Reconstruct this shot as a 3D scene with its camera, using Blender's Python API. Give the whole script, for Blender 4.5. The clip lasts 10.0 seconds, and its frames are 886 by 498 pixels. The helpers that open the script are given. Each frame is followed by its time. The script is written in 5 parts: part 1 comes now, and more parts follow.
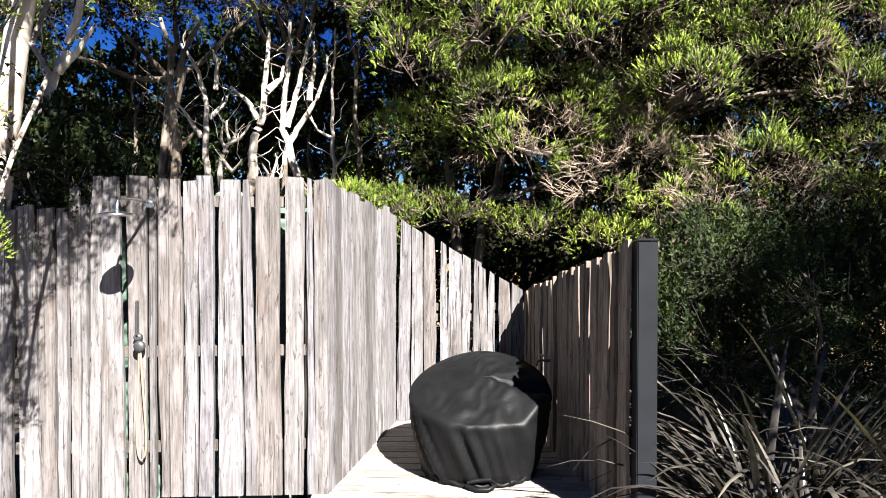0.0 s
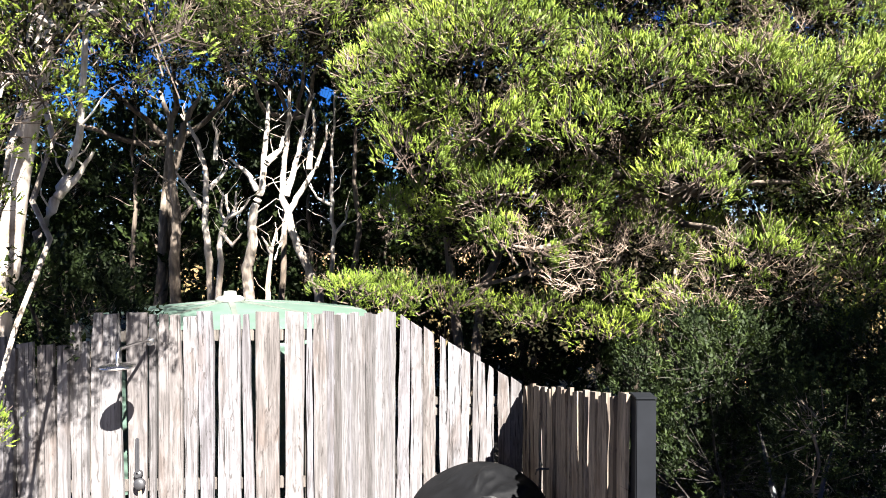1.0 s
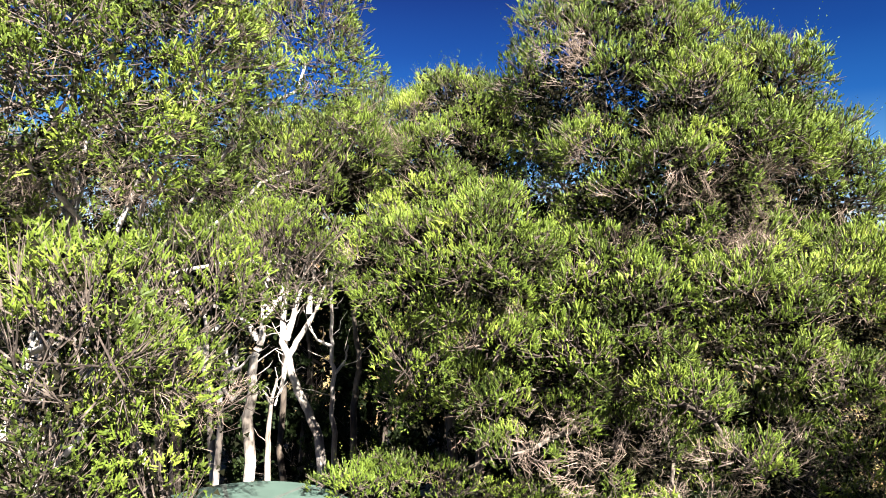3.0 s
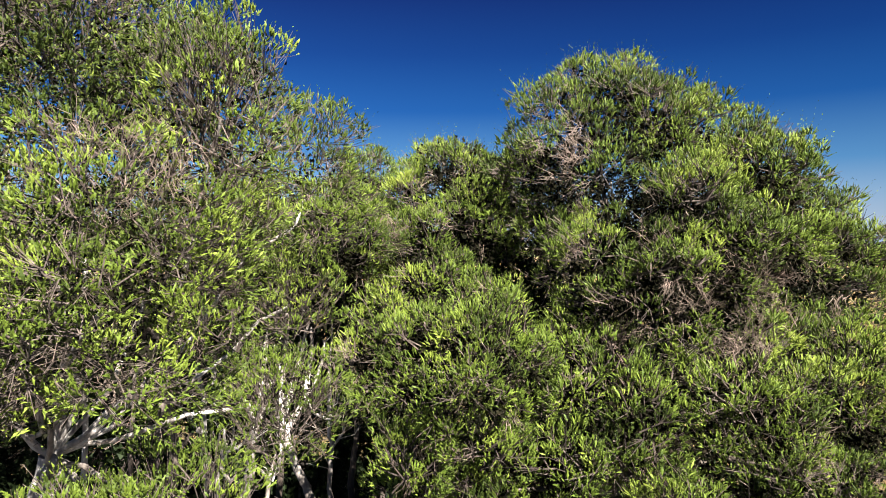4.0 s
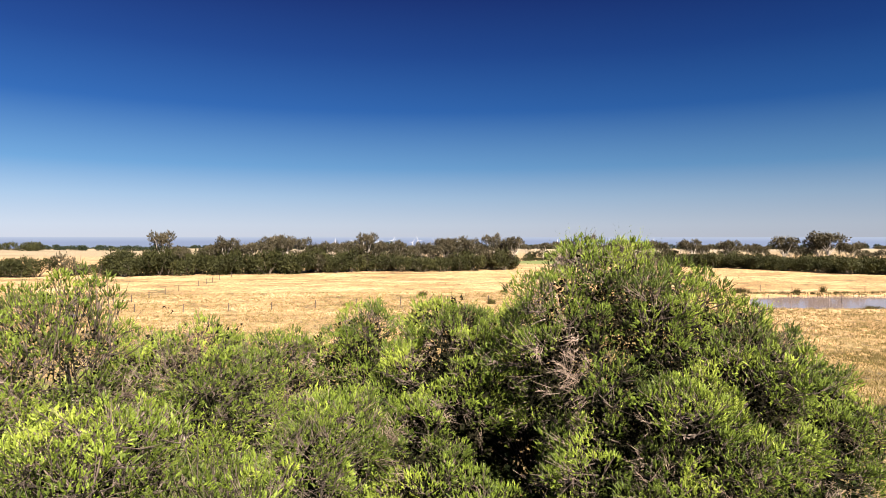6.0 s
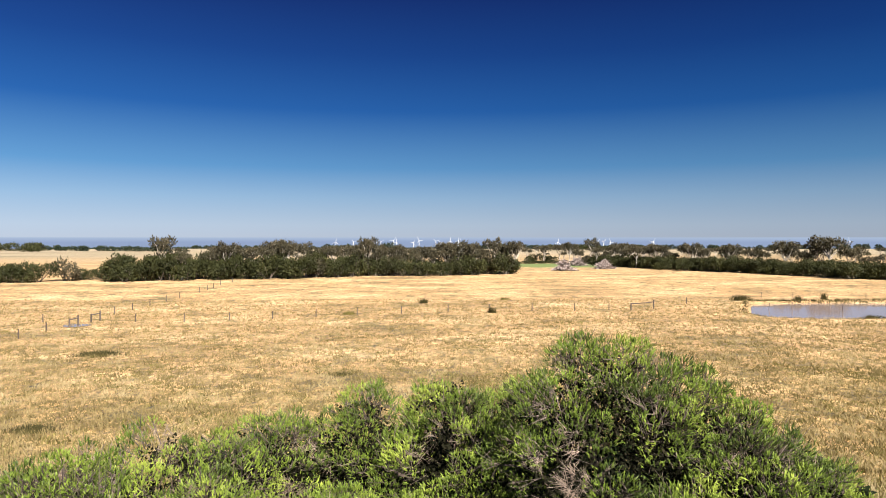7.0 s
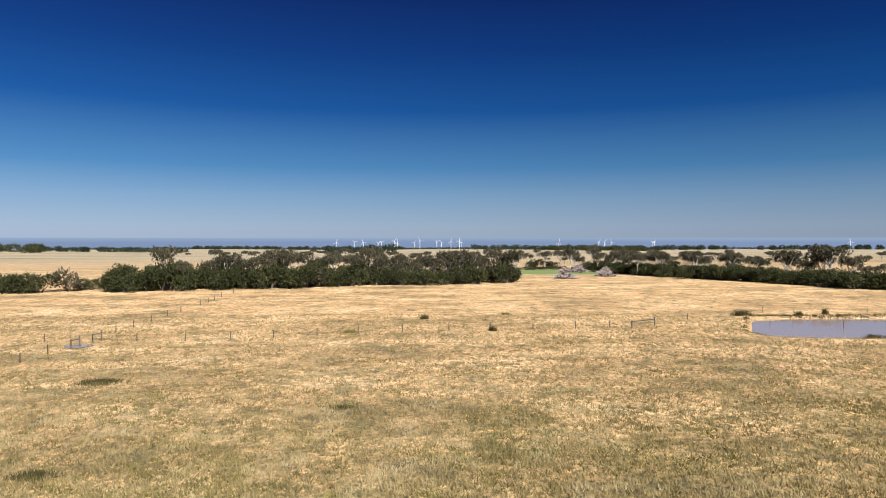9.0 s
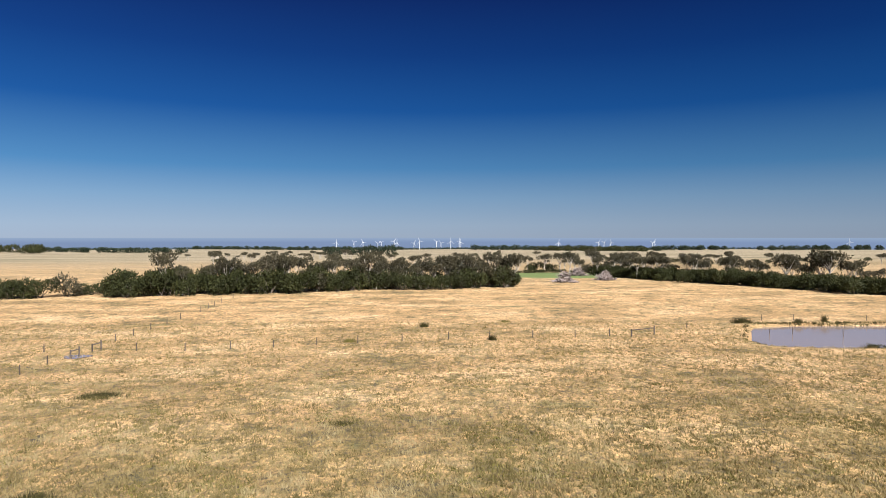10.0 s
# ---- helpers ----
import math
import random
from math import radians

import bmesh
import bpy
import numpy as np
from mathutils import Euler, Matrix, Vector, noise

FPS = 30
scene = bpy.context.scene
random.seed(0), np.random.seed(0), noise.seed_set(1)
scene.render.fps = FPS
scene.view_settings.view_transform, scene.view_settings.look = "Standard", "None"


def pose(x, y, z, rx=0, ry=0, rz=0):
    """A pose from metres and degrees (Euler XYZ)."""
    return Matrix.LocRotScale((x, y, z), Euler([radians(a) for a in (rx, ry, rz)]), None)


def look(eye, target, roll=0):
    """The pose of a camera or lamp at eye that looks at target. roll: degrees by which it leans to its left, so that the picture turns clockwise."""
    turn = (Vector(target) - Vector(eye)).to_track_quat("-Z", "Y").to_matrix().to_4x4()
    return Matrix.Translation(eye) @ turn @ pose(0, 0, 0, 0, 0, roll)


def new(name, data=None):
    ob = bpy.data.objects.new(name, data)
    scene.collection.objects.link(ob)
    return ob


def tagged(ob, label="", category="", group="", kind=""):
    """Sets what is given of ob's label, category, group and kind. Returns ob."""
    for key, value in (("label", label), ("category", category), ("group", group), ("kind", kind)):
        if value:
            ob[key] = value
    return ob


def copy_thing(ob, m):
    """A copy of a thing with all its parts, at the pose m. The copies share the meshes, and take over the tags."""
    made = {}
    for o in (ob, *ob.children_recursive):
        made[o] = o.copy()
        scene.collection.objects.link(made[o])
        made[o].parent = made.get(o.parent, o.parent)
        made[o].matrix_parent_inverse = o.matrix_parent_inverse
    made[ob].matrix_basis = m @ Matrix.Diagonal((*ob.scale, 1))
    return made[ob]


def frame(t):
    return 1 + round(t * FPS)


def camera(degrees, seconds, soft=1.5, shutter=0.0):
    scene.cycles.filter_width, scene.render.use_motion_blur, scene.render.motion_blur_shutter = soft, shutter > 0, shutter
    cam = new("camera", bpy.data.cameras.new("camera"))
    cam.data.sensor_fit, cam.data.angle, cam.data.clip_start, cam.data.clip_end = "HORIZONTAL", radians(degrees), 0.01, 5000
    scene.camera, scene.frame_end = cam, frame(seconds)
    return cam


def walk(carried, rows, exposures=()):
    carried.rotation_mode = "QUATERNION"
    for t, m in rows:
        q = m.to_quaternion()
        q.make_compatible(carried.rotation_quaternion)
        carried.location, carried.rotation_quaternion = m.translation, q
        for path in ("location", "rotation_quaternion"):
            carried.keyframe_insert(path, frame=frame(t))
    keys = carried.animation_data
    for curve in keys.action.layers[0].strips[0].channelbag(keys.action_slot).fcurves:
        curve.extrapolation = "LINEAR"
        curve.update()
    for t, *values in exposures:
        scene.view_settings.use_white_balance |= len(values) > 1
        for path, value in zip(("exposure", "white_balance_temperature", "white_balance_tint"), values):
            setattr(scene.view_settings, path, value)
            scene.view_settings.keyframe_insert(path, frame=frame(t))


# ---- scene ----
cam = camera(70.0, 10.0, soft=0.6)
PATH = [
    (0.0, pose(0, 0, 1.862, 88.96, 0, -0.00)),
    (0.5, pose(0, 0, 2.345, 88.97, 0, -0.05)),
    (1.0, pose(0, 0, 2.827, 89.00, 0, -0.07)),
    (1.5, pose(0, 0, 3.319, 89.03, 0, -0.10)),
    (2.0, pose(0, 0, 3.833, 89.02, 0, -0.13)),
    (2.5, pose(0, 0, 4.351, 88.99, 0, -0.18)),
    (3.0, pose(0, 0, 4.881, 88.99, 0, -0.12)),
    (3.5, pose(0, 0, 5.417, 88.99, 0, -0.25)),
    (4.0, pose(0, 0, 5.951, 88.99, 0, -0.35)),
    (4.5, pose(0, 0, 6.502, 88.99, 0, -0.46)),
    (5.0, pose(0, 0, 7.106, 88.99, 0, -0.19)),
    (5.5, pose(0, 0, 7.749, 89.00, 0, -0.20)),
    (6.0, pose(0, 0, 8.395, 89.01, 0, -0.52)),
    (6.5, pose(0, 0, 9.051, 89.01, 0, -0.58)),
    (7.0, pose(0, 0, 9.709, 89.01, 0, -0.45)),
    (7.5, pose(0, 0, 10.388, 89.01, 0, -0.37)),
    (8.0, pose(0, 0, 11.076, 89.01, 0, -0.35)),
    (8.5, pose(0, 0, 11.762, 89.01, 0, -0.36)),
    (9.0, pose(0, 0, 12.441, 89.00, 0, -0.37)),
    (9.5, pose(0, 0, 13.119, 88.99, 0, -0.38)),
    (10.0, pose(0, 0, 13.800, 89.00, 0, -0.40)),
]
EXPOSURES = [(0.0, 3.1, 6500, 10), (1.0, 3.38, 6500, 10), (2.5, 3.2, 6500, 10), (4.0, 2.42, 6350, 11), (5.0, 2.2, 6350, 11), (5.5, 2.36, 7050, 16), (6.0, 2.34, 7150, 16), (7.5, 2.0, 6300, 9), (10.0, 1.75, 6100, 9)]
walk(cam, PATH, EXPOSURES)

# ---- world and sun ----
SUN_WAY = Vector((0.53, -1.0, 1.0)).normalized()      # towards the sun
elevation = math.asin(SUN_WAY.z)
world = bpy.data.worlds.new("clear_sky")
scene.world = world
world.use_nodes = True
wn, wl = world.node_tree.nodes, world.node_tree.links
sky = wn.new("ShaderNodeTexSky")
sky.sky_type, sky.sun_disc = "NISHITA", False
sky.sun_elevation, sky.sun_rotation = elevation, math.atan2(SUN_WAY.x, SUN_WAY.y)
sky.air_density, sky.dust_density, sky.ozone_density = 1.0, 0.2, 2.0
where, split = wn.new("ShaderNodeTexCoord"), wn.new("ShaderNodeSeparateXYZ")
wl.new(where.outputs["Generated"], split.inputs[0])
blue = wn.new("ShaderNodeValToRGB")
for k, (p, c) in enumerate(((0.0, (0.36, 0.43, 0.54)), (0.02, (0.345, 0.44, 0.565)), (0.063, (0.22, 0.365, 0.545)), (0.108, (0.078, 0.238, 0.475)),
                            (0.194, (0.006, 0.084, 0.315)), (0.275, (0.001, 0.039, 0.205)), (0.352, (0.0005, 0.017, 0.128)), (0.9, (0.0005, 0.009, 0.065)))):
    e = blue.color_ramp.elements[k] if k < 2 else blue.color_ramp.elements.new(p)
    e.position, e.color = p, (*c, 1)
wl.new(split.outputs["Z"], blue.inputs["Fac"])
toned = wn.new("ShaderNodeMix")
toned.data_type = "RGBA"
toned.inputs["Factor"].default_value = 0.996
wl.new(sky.outputs[0], toned.inputs["A"])
wl.new(blue.outputs["Color"], toned.inputs["B"])
side = wn.new("ShaderNodeMath")
side.operation = "MULTIPLY_ADD"
side.inputs[1].default_value, side.inputs[2].default_value = -0.32, 1.0
wl.new(split.outputs["X"], side.inputs[0])
fade = wn.new("ShaderNodeMix")
fade.data_type, fade.blend_type = "RGBA", "MULTIPLY"
fade.inputs["Factor"].default_value = 1.0
wl.new(toned.outputs["Result"], fade.inputs["A"])
wl.new(side.outputs[0], fade.inputs["B"])
wl.new(fade.outputs["Result"], wn["Background"].inputs["Color"])
wn["Background"].inputs["Strength"].default_value = 0.26

sun = new("sun", bpy.data.lights.new("sun", "SUN"))
sun.data.energy, sun.data.angle, sun.data.color = 5.0, radians(0.5), (1.0, 0.955, 0.88)
sun.matrix_world = look(SUN_WAY * 50, (0, 0, 0))


# ---- materials ----
def material(name, rough=0.8, metal=0.0):
    m = bpy.data.materials.new(name)
    m.use_nodes = True
    n, l = m.node_tree.nodes, m.node_tree.links
    b = n["Principled BSDF"]
    b.inputs["Roughness"].default_value, b.inputs["Metallic"].default_value = rough, metal
    return m, n, l, b


def coords(n, l, scale=(1, 1, 1), kind="Object"):
    c, mp = n.new("ShaderNodeTexCoord"), n.new("ShaderNodeMapping")
    mp.inputs["Scale"].default_value = scale
    l.new(c.outputs[kind], mp.inputs["Vector"])
    return mp.outputs[0]


def noise_node(n, l, vec, scale, detail=4.0, rough=0.55, distort=0.0):
    t = n.new("ShaderNodeTexNoise")
    t.inputs["Scale"].default_value, t.inputs["Detail"].default_value = scale, detail
    t.inputs["Roughness"].default_value, t.inputs["Distortion"].default_value = rough, distort
    l.new(vec, t.inputs["Vector"])
    return t.outputs["Fac"]


def ramp(n, l, fac, stops):
    r = n.new("ShaderNodeValToRGB")
    while len(r.color_ramp.elements) < len(stops):
        r.color_ramp.elements.new(0.5)
    for e, (p, c) in zip(r.color_ramp.elements, stops):
        e.position, e.color = p, (*c, 1)
    l.new(fac, r.inputs["Fac"])
    return r.outputs["Color"]


def mix(n, l, a, b, fac, how="MIX"):
    x = n.new("ShaderNodeMix")
    x.data_type, x.blend_type = "RGBA", how
    for socket, value in ((x.inputs["Factor"], fac), (x.inputs["A"], a), (x.inputs["B"], b)):
        if isinstance(value, bpy.types.NodeSocket):
            l.new(value, socket)
        elif isinstance(value, tuple):
            socket.default_value = (*value, 1)
        else:
            socket.default_value = value
    return x.outputs["Result"]


def bump(n, l, b, fac, strength=0.3, distance=0.01):
    u = n.new("ShaderNodeBump")
    u.inputs["Strength"].default_value, u.inputs["Distance"].default_value = strength, distance
    l.new(fac, u.inputs["Height"])
    l.new(u.outputs[0], b.inputs["Normal"])


def island(n):
    return n.new("ShaderNodeNewGeometry").outputs["Random Per Island"]


def each_object(n):
    return n.new("ShaderNodeObjectInfo").outputs["Random"]


def leaf_material(name, dark, mid, bright, patch=1.6, through_light=0.25, gloss=0.5):
    m, n, l, b = material(name, gloss)
    v = coords(n, l)
    big = noise_node(n, l, v, patch, 3)
    tone = ramp(n, l, big, ((0.38, dark), (0.52, mid), (0.66, bright)))
    leafy = ramp(n, l, island(n), ((0.0, dark), (0.45, mid), (1.0, bright)))
    col = mix(n, l, tone, leafy, 0.26)
    l.new(col, b.inputs["Base Color"])
    b.inputs["Specular IOR Level"].default_value = 0.18
    t, s = n.new("ShaderNodeBsdfTranslucent"), n.new("ShaderNodeMixShader")
    l.new(mix(n, l, col, (1.0, 1.0, 0.35), 1.0, "MULTIPLY"), t.inputs["Color"])
    s.inputs[0].default_value = through_light
    l.new(b.outputs[0], s.inputs[1])
    l.new(t.outputs[0], s.inputs[2])
    l.new(s.outputs[0], n["Material Output"].inputs["Surface"])
    return m


def bark_material(name, dark, mid, pale, stretch=(9, 9, 2.2)):
    m, n, l, b = material(name, 0.9)
    v = coords(n, l, stretch)
    f = noise_node(n, l, v, 1.3, 6, 0.65, 0.6)
    col = ramp(n, l, f, ((0.3, dark), (0.5, mid), (0.68, pale)))
    stain = ramp(n, l, noise_node(n, l, coords(n, l, (1, 1, 0.5)), 1.1, 3), ((0.35, (0.45, 0.4, 0.36)), (0.6, (1, 1, 1))))
    l.new(mix(n, l, col, stain, 1.0, "MULTIPLY"), b.inputs["Base Color"])
    bump(n, l, b, f, 0.6, 0.012)
    return m


def timber_material(name, dark, mid, pale, scale=1.0):
    """Weathered sawn timber: long soft grain, brown and bleached blotches, sparse dark cracks; each board has its own tone."""
    m, n, l, b = material(name, 0.9)
    rnd = each_object(n)
    k = n.new("ShaderNodeMath")
    k.operation = "MULTIPLY"
    k.inputs[1].default_value = 57.0
    l.new(rnd, k.inputs[0])

    def shifted(stretch):
        v, add = coords(n, l, stretch), n.new("ShaderNodeVectorMath")
        add.operation = "ADD"
        l.new(v, add.inputs[0])
        l.new(k.outputs[0], add.inputs[1])
        return add.outputs[0]

    grain = noise_node(n, l, shifted((70 * scale, 70 * scale, 2.2 * scale)), 1.0, 6, 0.65, 0.4)
    broad = noise_node(n, l, shifted((13 * scale, 13 * scale, 2.4 * scale)), 1.0, 6, 0.65, 1.0)
    col = mix(n, l, ramp(n, l, grain, ((0.25, dark), (0.45, mid), (0.62, pale))), ramp(n, l, broad, ((0.30, dark), (0.46, mid), (0.58, pale))), 0.5)
    tint = ramp(n, l, rnd, ((0.0, (0.48, 0.44, 0.42)), (0.2, (0.98, 0.96, 0.96)), (0.4, (0.70, 0.63, 0.58)), (0.6, (1.12, 1.11, 1.11)), (0.8, (0.74, 0.72, 0.76)), (1.0, (1.0, 0.96, 0.94))))
    col = mix(n, l, col, tint, 1.0, "MULTIPLY")
    stain = ramp(n, l, noise_node(n, l, shifted((5 * scale, 5 * scale, 1.6 * scale)), 1.0, 5, 0.6, 0.5), ((0.34, (0.60, 0.50, 0.43)), (0.45, (1, 1, 1))))
    col = mix(n, l, col, stain, 0.7, "MULTIPLY")
    crack = noise_node(n, l, shifted((75 * scale, 75 * scale, 1.3 * scale)), 1.0, 3, 0.55, 0.9)
    lines = ramp(n, l, crack, ((0.345, (0.04, 0.034, 0.030)), (0.385, (1, 1, 1))))
    col = mix(n, l, col, lines, 0.85, "MULTIPLY")
    pits = ramp(n, l, noise_node(n, l, shifted((36 * scale, 36 * scale, 9 * scale)), 1.0, 4, 0.6, 0.8), ((0.33, (0.22, 0.18, 0.15)), (0.40, (1, 1, 1))))
    col = mix(n, l, col, pits, 0.7, "MULTIPLY")
    l.new(col, b.inputs["Base Color"])
    bump(n, l, b, mix(n, l, grain, lines, 0.5), 0.8, 0.006)
    return m


LEAF_TEA = leaf_material("tea_tree_leaf", (0.016, 0.027, 0.0040), (0.078, 0.116, 0.0128), (0.200, 0.246, 0.035), through_light=0.10, gloss=0.6)
LEAF_PAPER = leaf_material("paperbark_leaf", (0.016, 0.026, 0.004), (0.084, 0.122, 0.013), (0.205, 0.252, 0.036), through_light=0.13, gloss=0.6)
# Scrub and undergrowth green taken to near black: deep shade put into the colour.
LEAF_SHADED = leaf_material("shaded_leaf", (0.00372, 0.00682, 0.00248), (0.0093, 0.01612, 0.00434), (0.0279, 0.04216, 0.00992), gloss=0.65)
for green in (LEAF_TEA, LEAF_PAPER):
    green.node_tree.nodes["Principled BSDF"].inputs["Specular IOR Level"].default_value = 0.22
LEAF_SHADED.node_tree.nodes["Principled BSDF"].inputs["Specular IOR Level"].default_value = 0.15
# Near-black so that gaps in the crowns look dark: shade put into the colour.
LEAF_INNER = leaf_material("shaded_inner_leaf", (0.0042, 0.0049, 0.0021), (0.0091, 0.0091, 0.0042), (0.021, 0.0168, 0.0098), 2.0, 0.03, 0.9)
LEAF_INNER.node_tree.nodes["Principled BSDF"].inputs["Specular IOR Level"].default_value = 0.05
LEAF_FAR = leaf_material("far_leaf", (0.0115, 0.0135, 0.0036), (0.0225, 0.0250, 0.0064), (0.042, 0.0430, 0.0120), 0.25, 0.2, 0.7)
LEAF_GUM = leaf_material("gum_leaf", (0.01872, 0.01728, 0.00936), (0.04176, 0.036, 0.02016), (0.07776, 0.06336, 0.04032), 0.25, 0.2)
LEAF_PINE = leaf_material("pine_leaf", (0.0056, 0.0112, 0.0056), (0.0112, 0.0182, 0.0084), (0.021, 0.028, 0.0126), 0.1, 0.1)
TWIG = bark_material("grey_twig", (0.021, 0.0147, 0.0105), (0.0595, 0.0434, 0.0329), (0.168, 0.133, 0.1085), (14, 14, 14))
TWIG_BROWN = bark_material("dead_twig", (0.056, 0.0368, 0.0272), (0.16, 0.1184, 0.0896), (0.336, 0.264, 0.212), (16, 16, 16))
BARK_WHITE = bark_material("paper_bark", (0.1716, 0.1326, 0.1014), (0.39, 0.351, 0.312), (0.546, 0.5148, 0.4758))
# Near-black copy of the grey bark: the undergrowth's shade put into the colour.
BARK_SHADED = bark_material("shaded_bark", (0.006, 0.005, 0.004), (0.016, 0.013, 0.010), (0.045, 0.037, 0.030))
BARK_GREY = bark_material("grey_bark", (0.035, 0.028, 0.021), (0.098, 0.077, 0.0595), (0.21, 0.175, 0.14))
TIMBER = timber_material("bleached_timber", (0.021, 0.019, 0.0185), (0.072, 0.069, 0.072), (0.152, 0.150, 0.160))
TIMBER_BROWN = timber_material("shaded_timber", (0.0217, 0.017, 0.0132), (0.0814, 0.0667, 0.0527), (0.17, 0.143, 0.116))
RAIL_WOOD = timber_material("rail_timber", (0.0186, 0.01612, 0.01364), (0.0558, 0.0496, 0.04464), (0.1054, 0.0961, 0.0868))
POST_OLD = timber_material("old_post_timber", (0.0195, 0.0143, 0.0104), (0.04875, 0.0377, 0.02925), (0.091, 0.0715, 0.0585), 0.3)


def plain(name, colour, rough=0.6, metal=0.0, scale=12.0, spread=0.25, relief=0.15, distance=0.003):
    m, n, l, b = material(name, rough, metal)
    f = noise_node(n, l, coords(n, l), scale, 5)
    lo = tuple(c * (1 - spread) for c in colour)
    hi = tuple(min(1, c * (1 + spread)) for c in colour)
    l.new(ramp(n, l, f, ((0.3, lo), (0.7, hi))), b.inputs["Base Color"])
    if relief:
        bump(n, l, b, f, relief, distance)
    return m


STEEL = plain("painted_steel", (0.0068, 0.0076, 0.0095), 0.6, 0.0, 5, 0.2, 0.1)
CHROME = plain("chrome", (0.496, 0.488, 0.48), 0.25, 1.0, 30, 0.1, 0.0)
BLACK_PLASTIC = plain("dark_plastic", (0.021, 0.021, 0.0238), 0.5, 0, 20, 0.2, 0.05)
HOSE = plain("beige_hose", (0.15, 0.118, 0.0858), 0.6, 0, 30, 0.15, 0.05)
FABRIC = plain("black_cover_fabric", (0.00322, 0.00336, 0.00392), 0.50, 0, 5, 0.3, 0.3, 0.03)
FABRIC.node_tree.nodes["Principled BSDF"].inputs["Specular IOR Level"].default_value = 0.13
STEEL.node_tree.nodes["Principled BSDF"].inputs["Specular IOR Level"].default_value = 0.08
TANK_GREEN = plain("green_tank_steel", (0.057, 0.0918, 0.0744), 0.5, 0.0, 3.0, 0.14, 0.05)
TANK_SEAM = plain("worn_tank_seam", (0.0714, 0.084, 0.0714), 0.55, 0.0, 6.0, 0.25, 0.05)
TANK_TRIM = plain("tank_cap", (0.18, 0.18, 0.169), 0.5, 0.2, 8, 0.2, 0.05)
TURBINE = plain("white_turbine_paint", (0.465, 0.465, 0.465), 0.5, 0, 1, 0.03, 0)
WOODPILE = plain("bleached_branches", (0.171, 0.134, 0.123), 0.9, 0, 2, 0.5, 0.1)


def field_material():
    m, n, l, b = material("dry_pasture", 0.95)
    v = coords(n, l)
    broad = noise_node(n, l, coords(n, l, (0.05, 0.11, 0.05)), 1.0, 5, 0.6)
    straw = ramp(n, l, broad, ((0.34, (0.215, 0.138, 0.054)), (0.45, (0.375, 0.228, 0.100)), (0.56, (0.480, 0.304, 0.150)), (0.70, (0.545, 0.370, 0.212))))
    sep = n.new("ShaderNodeSeparateXYZ")
    l.new(v, sep.inputs[0])
    wob = noise_node(n, l, coords(n, l, (0.07, 0.07, 0.07)), 1.0, 4)
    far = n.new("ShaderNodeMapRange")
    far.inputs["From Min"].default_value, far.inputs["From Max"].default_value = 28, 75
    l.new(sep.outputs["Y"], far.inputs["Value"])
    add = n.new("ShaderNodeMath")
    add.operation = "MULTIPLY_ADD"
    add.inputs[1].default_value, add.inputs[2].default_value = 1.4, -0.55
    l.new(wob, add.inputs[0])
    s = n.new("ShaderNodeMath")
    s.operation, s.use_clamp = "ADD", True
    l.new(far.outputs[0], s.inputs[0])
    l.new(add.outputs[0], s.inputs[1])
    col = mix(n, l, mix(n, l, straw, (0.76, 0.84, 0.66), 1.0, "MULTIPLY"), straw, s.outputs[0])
    green = ramp(n, l, noise_node(n, l, coords(n, l, (0.09, 0.2, 0.1)), 1.0, 6, 0.65, 0.5), ((0.56, (0, 0, 0)), (0.72, (1, 1, 1))))
    col = mix(n, l, col, (0.105, 0.098, 0.028), green)
    clumpy = noise_node(n, l, coords(n, l, (0.45, 0.32, 1)), 1.0, 5, 0.65, 0.8)
    col = mix(n, l, col, ramp(n, l, clumpy, ((0.36, (0.42, 0.46, 0.36)), (0.46, (0.88, 0.90, 0.84)), (0.56, (1.12, 1.10, 1.08)), (0.68, (1.40, 1.38, 1.42)))), 1.0, "MULTIPLY")
    # Distance haze put into the colour: far fields fade to duller paddock bands.
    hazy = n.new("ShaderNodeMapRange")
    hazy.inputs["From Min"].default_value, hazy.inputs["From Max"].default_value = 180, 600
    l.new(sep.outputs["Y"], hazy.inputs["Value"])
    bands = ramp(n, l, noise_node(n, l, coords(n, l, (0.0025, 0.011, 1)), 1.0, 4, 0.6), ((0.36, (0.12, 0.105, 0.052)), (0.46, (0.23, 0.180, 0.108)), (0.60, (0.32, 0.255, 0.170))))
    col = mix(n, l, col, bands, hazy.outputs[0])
    fine = noise_node(n, l, coords(n, l, (1.2, 0.9, 1)), 2.2, 8, 0.75)
    col = mix(n, l, col, ramp(n, l, fine, ((0.36, (0.22, 0.22, 0.17)), (0.48, (0.92, 0.92, 0.90)), (0.60, (1.62, 1.58, 1.50)))), 1.0, "MULTIPLY")
    place = n.new("ShaderNodeVectorMath")
    place.operation = "MULTIPLY_ADD"
    place.inputs[1].default_value, place.inputs[2].default_value = (1 / 40, 1 / 26, 0), (-52 / 40, -262 / 26, 0)
    l.new(v, place.inputs[0])
    reach = n.new("ShaderNodeVectorMath")
    reach.operation = "LENGTH"
    l.new(place.outputs[0], reach.inputs[0])
    flat = ramp(n, l, reach.outputs["Value"], ((0.75, (1, 1, 1)), (1.0, (0, 0, 0))))
    col = mix(n, l, col, (0.12, 0.16, 0.034), flat)
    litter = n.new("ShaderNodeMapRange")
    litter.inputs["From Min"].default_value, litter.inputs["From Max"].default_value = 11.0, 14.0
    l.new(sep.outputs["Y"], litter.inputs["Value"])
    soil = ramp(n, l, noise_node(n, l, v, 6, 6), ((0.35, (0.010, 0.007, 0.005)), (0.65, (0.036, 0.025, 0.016))))
